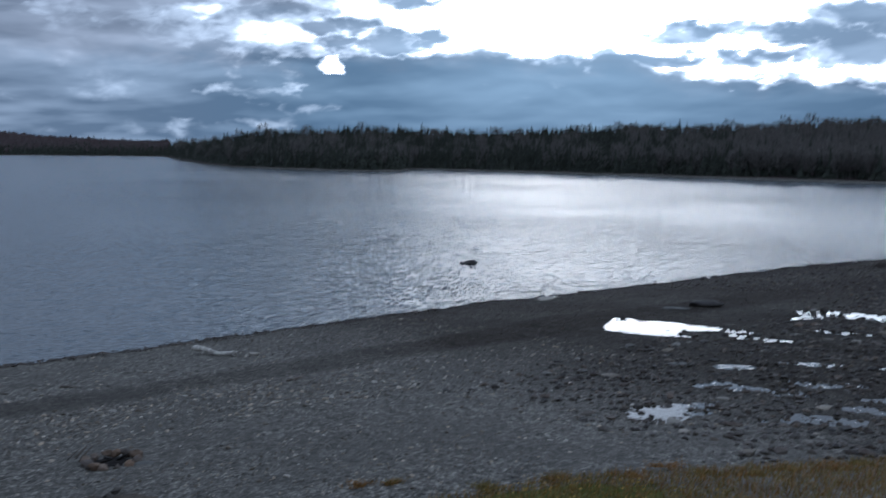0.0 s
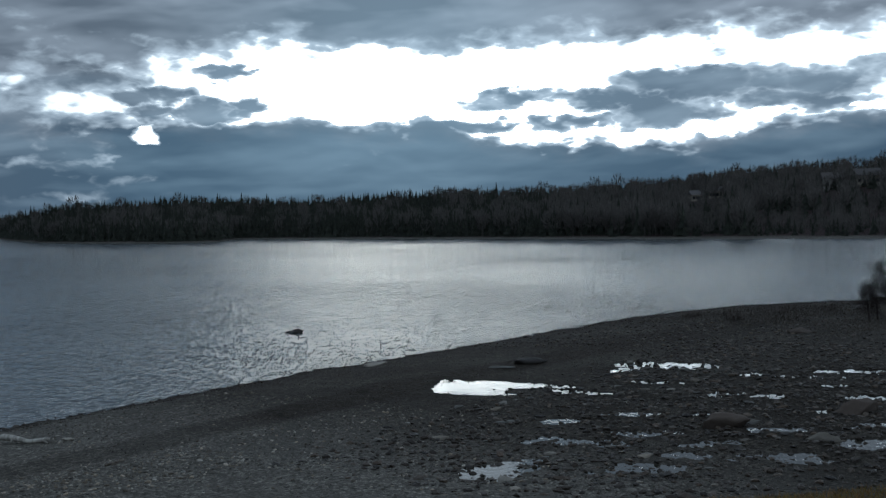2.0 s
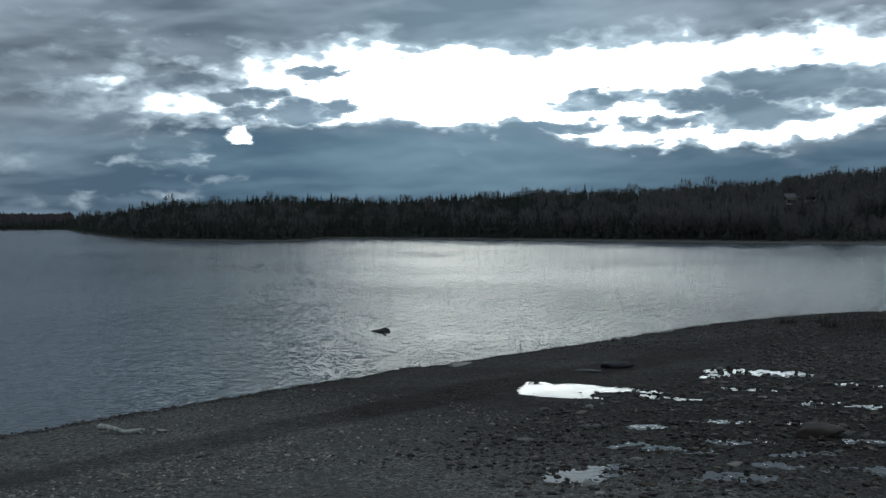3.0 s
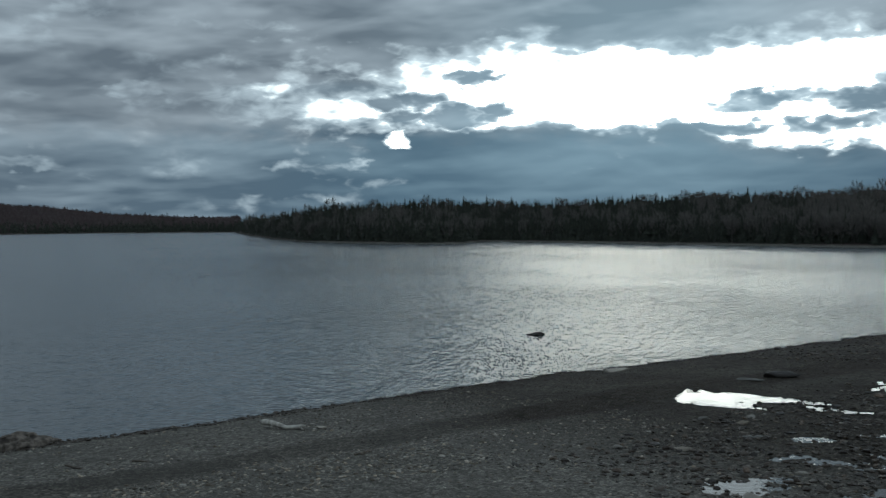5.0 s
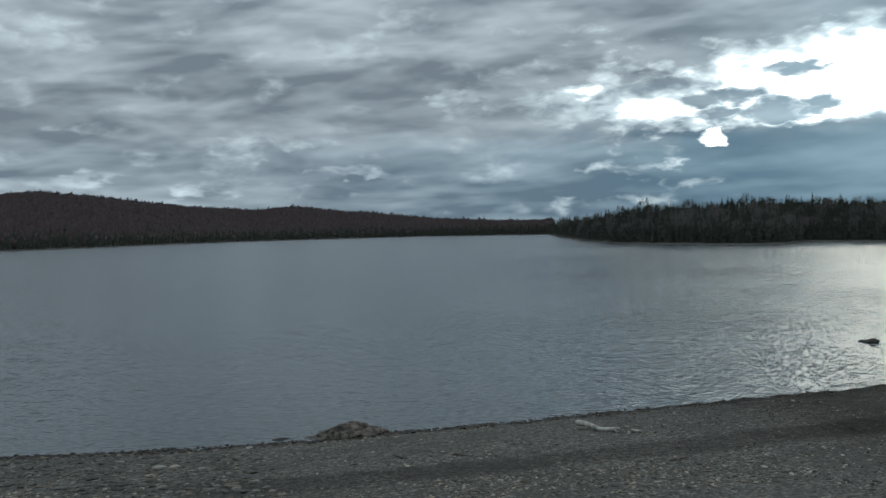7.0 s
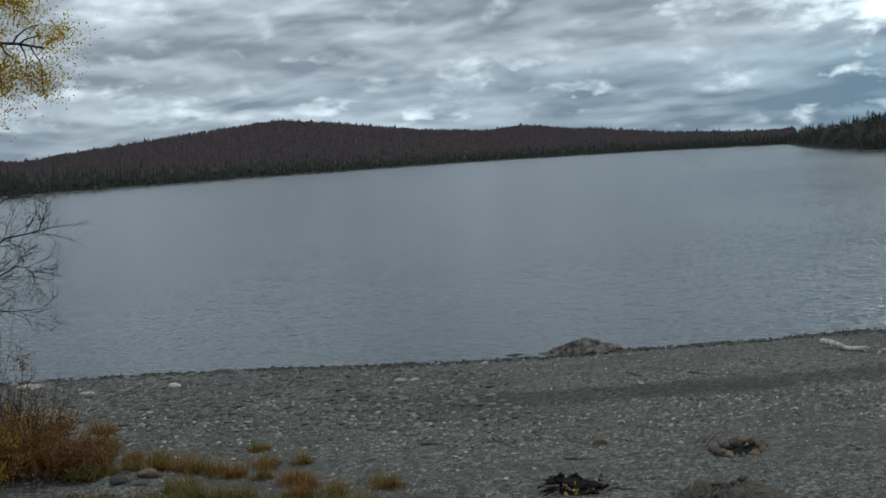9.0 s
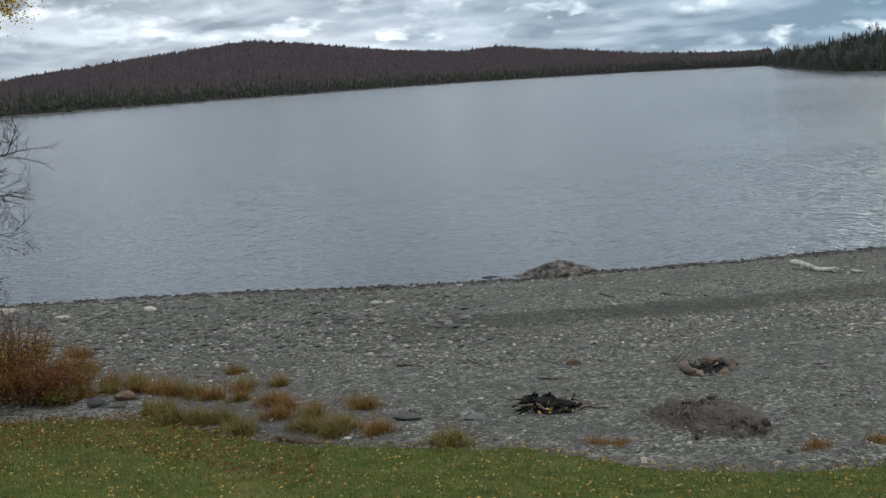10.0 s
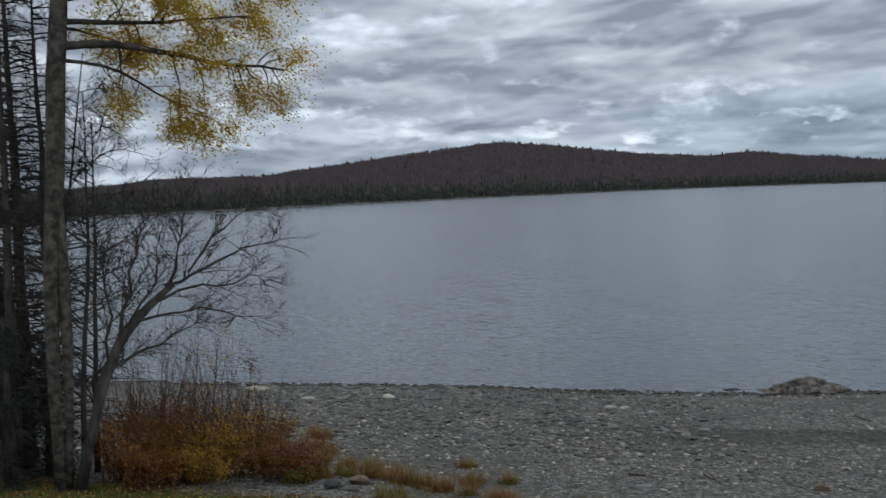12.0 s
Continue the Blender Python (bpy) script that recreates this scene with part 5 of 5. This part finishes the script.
for i, (x, y) in enumerate(((17.5, 62.5), (20.0, 62.0), (22.5, 60.5), (19.0, 58.5), (24.0, 63.0), (26.0, 62.0), (21.5, 56.5))):
    shrub(x, y, 0.55, 1.5, GREY_TUFT, 90 + i, 0.35, "low dark brown weeds on the spit", 30, TWIG, 0.1, 1.6)


# ---- tufts of dead grass ----
def grass_tuft(x, y, size, seed, green=False, tall=1.0):
    t = thing("grass_tuft", at_ground(x, y, 0.01), "olive grass tuft on grey gravel" if green else "rust-coloured dead grass tuft on gravel", "grass", "grass tufts on the beach")
    q = random.Random(seed)
    knots = [(q.gauss(0, size * 0.42), q.gauss(0, size * 0.34), q.uniform(0.03, 0.12)) for _ in range(7 + int(12 * size))]
    feet = []
    for _ in range(int(260 + 900 * size)):
        kx, ky, kr = q.choice(knots)
        feet.append((kx + q.gauss(0, kr), ky + q.gauss(0, kr), 0))
    tall_feet = [f for f in feet if q.random() < 0.22]
    mat, other = (TUFT_GREEN, TUFT_GRASS) if green else (TUFT_GRASS, TUFT_GREEN)
    stuff(part("blade_clump", leaf_blades("blade_clump", q, feet, (0.07 + size * 0.17) * tall, 0.005, mat, 2.0), None, t))
    stuff(part("tall_blade", leaf_blades("tall_blade", q, tall_feet, (0.17 + size * 0.32) * tall, 0.004, other if q.random() < 0.4 else mat, 1.1), None, t))


TUFTS = [(-20.2, 11.05, 0.5, 0), (-19.34, 10.5, 0.45, 0), (-18.4, 10.6, 0.4, 0), (-17.88, 9.7, 0.36, 0), (-17.75, 10.2, 0.36, 1), (-17.4, 10.7, 0.5, 0), (-17.9, 10.9, 0.4, 0), (-16.6, 10.7, 0.5, 0), (-16.0, 10.85, 0.5, 0), (-15.36, 10.9, 0.34, 0),
         (-15.6, 11.8, 0.36, 0), (-14.7, 11.0, 0.22, 1), (-15.24, 12.4, 0.2, 1), (-13.9, 11.1, 0.34, 0), (-13.5, 11.0, 0.3, 0), (-13.07, 10.5, 0.24, 0), (-12.66, 11.0, 0.32, 1), (-12.1, 10.35, 0.42, 1), (-11.6, 10.3, 0.36, 1),
         (-11.72, 10.7, 0.34, 0), (-12.32, 11.8, 0.36, 0), (-10.98, 10.8, 0.34, 0), (-13.71, 9.9, 0.42, 1), (-12.98, 9.7, 0.4, 1), (-15.3, 9.6, 0.44, 1), (-14.7, 9.45, 0.44, 1), (-14.2, 9.7, 0.4, 1), (-21.9, 11.9, 0.5, 0), (-20.9, 10.9, 0.6, 0),
         (-16.9, 12.6, 0.2, 0), (-9.6, 10.95, 0.42, 1), (-7.75, 12.05, 0.18, 0), (-7.4, 12.2, 0.14, 0), (-4.9, 13.2, 0.3, 0), (-4.3, 13.8, 0.3, 0), (-3.4, 15.5, 0.25, 0), (-2.9, 15.6, 0.25, 0),
         (-0.3, 15.9, 0.4, 0), (0.8, 16.3, 0.45, 0), (2.1, 16.9, 0.5, 1), (3.6, 17.9, 0.5, 0), (5.2, 19.2, 0.5, 1), (-1.4, 15.3, 0.3, 1), (1.4, 17.3, 0.4, 0), (2.9, 17.0, 0.5, 0), (4.4, 18.3, 0.5, 0), (6.0, 19.6, 0.5, 0)]
for i, (x, y, s, g) in enumerate(TUFTS):
    grass_tuft(x, y, s * 0.76, 500 + i, bool(g), 0.45 if x > -8 else 1.4)


# ---- houses on the far slope ----
def far_house(yaw_deg, r, wide, deep, tall, turn, label):
    x, y = -r * math.sin(radians(yaw_deg)), r * math.cos(radians(yaw_deg))
    t = thing("house", at_ground(x, y, 0.3, yaw_deg + turn), label, "house", "houses on the far slope")
    bm = bmesh.new()
    bmesh.ops.create_cube(bm, size=1.0, matrix=Matrix.Translation((0, 0, tall / 2)) @ Matrix.Diagonal((wide, deep, tall, 1)))
    part("wall", bm, HOUSE_WALL, t)
    bm = bmesh.new()
    e, h = 0.4, tall + deep * 0.38
    a = [bm.verts.new(c) for c in ((-wide / 2 - e, -deep / 2 - e, tall), (wide / 2 + e, -deep / 2 - e, tall), (wide / 2 + e, deep / 2 + e, tall),
                                   (-wide / 2 - e, deep / 2 + e, tall), (-wide / 2 - e, 0, h), (wide / 2 + e, 0, h))]
    for f in ((0, 1, 5, 4), (2, 3, 4, 5), (0, 4, 3), (1, 2, 5), (0, 3, 2, 1)):
        bm.faces.new([a[i] for i in f])
    roof = part("roof", bm, ROOF, t)
    bm = bmesh.new()
    bmesh.ops.create_cube(bm, size=1.0, matrix=Matrix.Translation((wide * 0.25, 0.4, h)) @ Matrix.Diagonal((0.6, 0.6, 1.2, 1)))
    part("chimney", bm, ROOF, roof)
    for i in range(3):
        w = part("window", window_mesh(), GLASS, t)
        w.location = (wide * (i - 1) * 0.3, -deep / 2 - 0.03, tall * 0.55)
    bm = bmesh.new()
    bmesh.ops.create_cube(bm, size=1.0, matrix=Matrix.Translation((wide * 0.12, -deep / 2 - 0.03, 1.0)) @ Matrix.Diagonal((0.9, 0.06, 2.0, 1)))
    part("door", bm, ROOF, t)


def window_mesh():
    bm = bmesh.new()
    bmesh.ops.create_cube(bm, size=1.0, matrix=Matrix.Diagonal((1.1, 0.08, 1.2, 1)))
    return bm


far_house(-16.0, 398, 4.2, 4.5, 2.6, 20, "small pale house among bare trees")
far_house(-17.1, 402, 4.2, 4.5, 3.0, -15, "small pale house among bare trees")
far_house(-23.0, 398, 6.8, 6, 4.4, 10, "white two-storey house on the slope")
far_house(-24.8, 400, 10, 7, 4.0, 0, "long white house on the slope")


# ---- gravel, slabs, grass and leaves in great number ----
rng = random.Random(99)


def beach_spots(count, u0, u1, v0, v1, lo, hi, thick, clump=None):
    """Places on the beach in its own along/inland measure; sizes lean to the small."""
    q = np.random.RandomState(rng.randrange(1 << 30))
    u, v = q.uniform(u0, u1, count), q.uniform(v0, v1, count)
    w = v + np.interp(u, SHORE_U, SHORE_W)
    x, y = (u + w) / math.sqrt(2), (u - w) / math.sqrt(2)
    keep = v <= np.interp(u, LAWN_U, LAWN_V) - 0.2
    if clump:
        keep &= q.uniform(0, 1, count) <= clump(u, v, x, y)
    size = lo + (hi - lo) * q.uniform(0, 1, count) ** 2.6
    return np.stack([x, y, size, thick * q.uniform(0.5, 1.4, count)], -1)[keep].tolist()


def track(u, v):
    """How far a place lies in the smooth damp track that runs along the beach."""
    return smooth(1.7 - np.abs(v - 8.7) / 1.1) * smooth((u + 3) / 5)


def patchy(u, v, x, y):
    band = 0.35 + 0.65 * smooth(1 - np.abs(v - 11.8) / 3.0)
    return band * (0.6 + 0.4 * rough_field(x, y, 1.6, 61)) * (1 - 0.92 * track(u, v))


stones_stuff("dry_gravel", "loose grey and tan gravel covering the beach",
             beach_spots(36000, -14, 24, 0.6, 22, 0.016, 0.085, 0.42, patchy), GRAVEL_STONE, 2)
stones_stuff("stony_band", "strewn flat shingle in a band along the beach",
             beach_spots(12000, -14, 16, 7.2, 14.5, 0.022, 0.10, 0.42, lambda u, v, x, y: (0.55 + 0.45 * rough_field(x, y, 1.2, 71)) * (1 - track(u, v))), GRAVEL_STONE, 8)
stones_stuff("slate_pieces", "broken grey slate strewn along the upper shore",
             beach_spots(4200, -15, 3, 0.6, 12.0, 0.05, 0.20, 0.24), BROKEN_SLATE, 9)
stones_stuff("right_gravel", "fine dark gravel on the damp beach", beach_spots(7000, 14, 44, 0.5, 16, 0.014, 0.055, 0.5), WET_GRAVEL, 3)
stones_stuff("wet_stones", "dark wet flat stones between the puddles",
             beach_spots(26000, 14, 46, 11, 28, 0.03, 0.17, 0.4, lambda u, v, x, y: smooth((v - 13.2 + 0.10 * (u - 18)) / 3) * smooth((u - 13) / 8) * (0.6 + 0.4 * rough_field(x, y, 2.0, 67))), WET_GRAVEL, 4)
stones_stuff("spit_stones", "dark stones strewn along the low spit", beach_spots(6000, 40, 74, 0.2, 20, 0.04, 0.17, 0.4), WET_GRAVEL, 5)
stones_stuff("waterline_stones", "dark wet stones edging the lake", beach_spots(2600, -16, 62, -0.25, 0.9, 0.025, 0.10, 0.5) + beach_spots(1500, -16, 16, -0.2, 0.7, 0.03, 0.13, 0.4), WET_GRAVEL, 6)
stones_stuff("lawn_edge_gravel", "pale gravel along the lawn's edge", beach_spots(2500, -4, 12, 17, 23, 0.015, 0.05, 0.6), GRAVEL_STONE, 7)

# flat slabs that can be told apart, sharing a few forms
FLATS = [stone_mesh("flat_stone", 700 + i, 1.0, 0.62 + 0.05 * (i % 4), 0.19 + 0.03 * (i % 3), (GREY_STONE, SLATE_STONE, SLATE_STONE, GREY_STONE, SLATE_STONE, GREY_STONE)[i % 6], 0.35, 1) for i in range(12)]
flat_spots = beach_spots(330, -14, 3, 1.0, 12.5, 0.09, 0.30, 1.0, lambda u, v, x, y: 0.75) + beach_spots(60, 2, 16, 2, 18, 0.07, 0.15, 1.0)
for i, (x, y, s, thick) in enumerate(flat_spots):
    ob = new("flat_stone", FLATS[rng.randrange(12)])
    ob.matrix_basis = at_ground(x, y, -s * 0.08, rng.uniform(0, 360), rng.uniform(-8, 8), rng.uniform(-8, 8)) @ Matrix.Diagonal((s, s, s, 1))
    tagged(ob, "flat slate slab lying on grey gravel", "stone", "slate slabs on the beach")


WETS = [stone_mesh("wet_stone", 760 + i, 1.0, 0.6 + 0.05 * (i % 4), 0.3, (DARK_STONE, BROWN_STONE, GREY_STONE)[i % 3], 0.35, 1) for i in range(9)]
for i, (x, y, s, thick) in enumerate(beach_spots(240, 15, 37, 13, 27, 0.10, 0.32, 1.0)):
    ob = new("wet_stone", WETS[rng.randrange(9)])
    ob.matrix_basis = at_ground(x, y, -s * 0.1, rng.uniform(0, 360), rng.uniform(-8, 8), rng.uniform(-8, 8)) @ Matrix.Diagonal((s, s, s, 1))
    tagged(ob, "dark wet stone lying between shallow puddles", "stone", "wet stones among the puddles")


def lawn_points(count, deep, u0=-11, u1=20):
    out = []
    while len(out) < count:
        u = rng.uniform(u0, u1)
        v = float(np.interp(u, LAWN_U, LAWN_V)) + deep * rng.random() - 0.25
        w = v + float(np.interp(u, SHORE_U, SHORE_W))
        out.append(((u + w) / math.sqrt(2), (u - w) / math.sqrt(2)))
    z = land([p[0] for p in out], [p[1] for p in out])
    return [(p[0], p[1], float(h)) for p, h in zip(out, z)]


lawn = new("lawn_grass", leaf_blades("lawn_grass", rng, lawn_points(40000, 5.5, -11, 12), 0.055, 0.006, LAWN_BLADE, 0.9))
tagged(lawn, "short green mown grass with yellowing blades", "grass", kind="stuff")
litter = new("fallen_leaves", leaf_cloud("fallen_leaves", rng, [(x, y, z + 0.06) for x, y, z in lawn_points(5000, 5.0, -11, 12)], 0.044, FALLEN_LEAF, 0.3))
tagged(litter, "yellow and tan leaves scattered on the lawn", "leaves", kind="stuff")
for name, mat, label in (("rusty_weeds", TUFT_GRASS, "rusty dead weeds along the lawn's edge"), ("olive_weeds", TUFT_GREEN, "olive weeds along the lawn's edge")):
    weeds = new(name, leaf_blades(name, rng, lawn_points(9000, 4.5, 8.5, 22), 0.13, 0.005, mat, 1.5))
    tagged(weeds, label, "weeds", kind="stuff")
brown = new("leaf_litter", leaf_cloud("leaf_litter", rng, [(x, y, z + 0.05) for x, y, z in lawn_points(2600, 2.6, -12, -1)], 0.06, BROWN_LEAF, 0.3))
tagged(brown, "rust-brown leaf litter under the shrubs", "leaves", kind="stuff")
# dark weeds over the low bank of the spit
q = np.random.RandomState(77)
wu, wv = q.uniform(46, 72, 40000), q.uniform(3, 18, 40000)
ww = wv + np.interp(wu, SHORE_U, SHORE_W)
wx, wy = (wu + ww) / math.sqrt(2), (wu - ww) / math.sqrt(2)
grown = q.uniform(0, 1, 40000) < smooth((wu - 50 + 0.35 * (wv - 8)) / 6) * smooth(0.6 + 1.6 * rough_field(wx, wy, 3.0, 91))
weed_feet = list(zip(wx[grown].tolist(), wy[grown].tolist()))
weed_z = land([p[0] for p in weed_feet], [p[1] for p in weed_feet])
bank_weeds = new("bank_weeds", leaf_blades("bank_weeds", rng, [(x, y, float(z)) for (x, y), z in zip(weed_feet, weed_z)], 0.14, 0.012, DARK_TUFT, 1.4))
tagged(bank_weeds, "dark dead weeds covering the low spit", "weeds", kind="stuff")
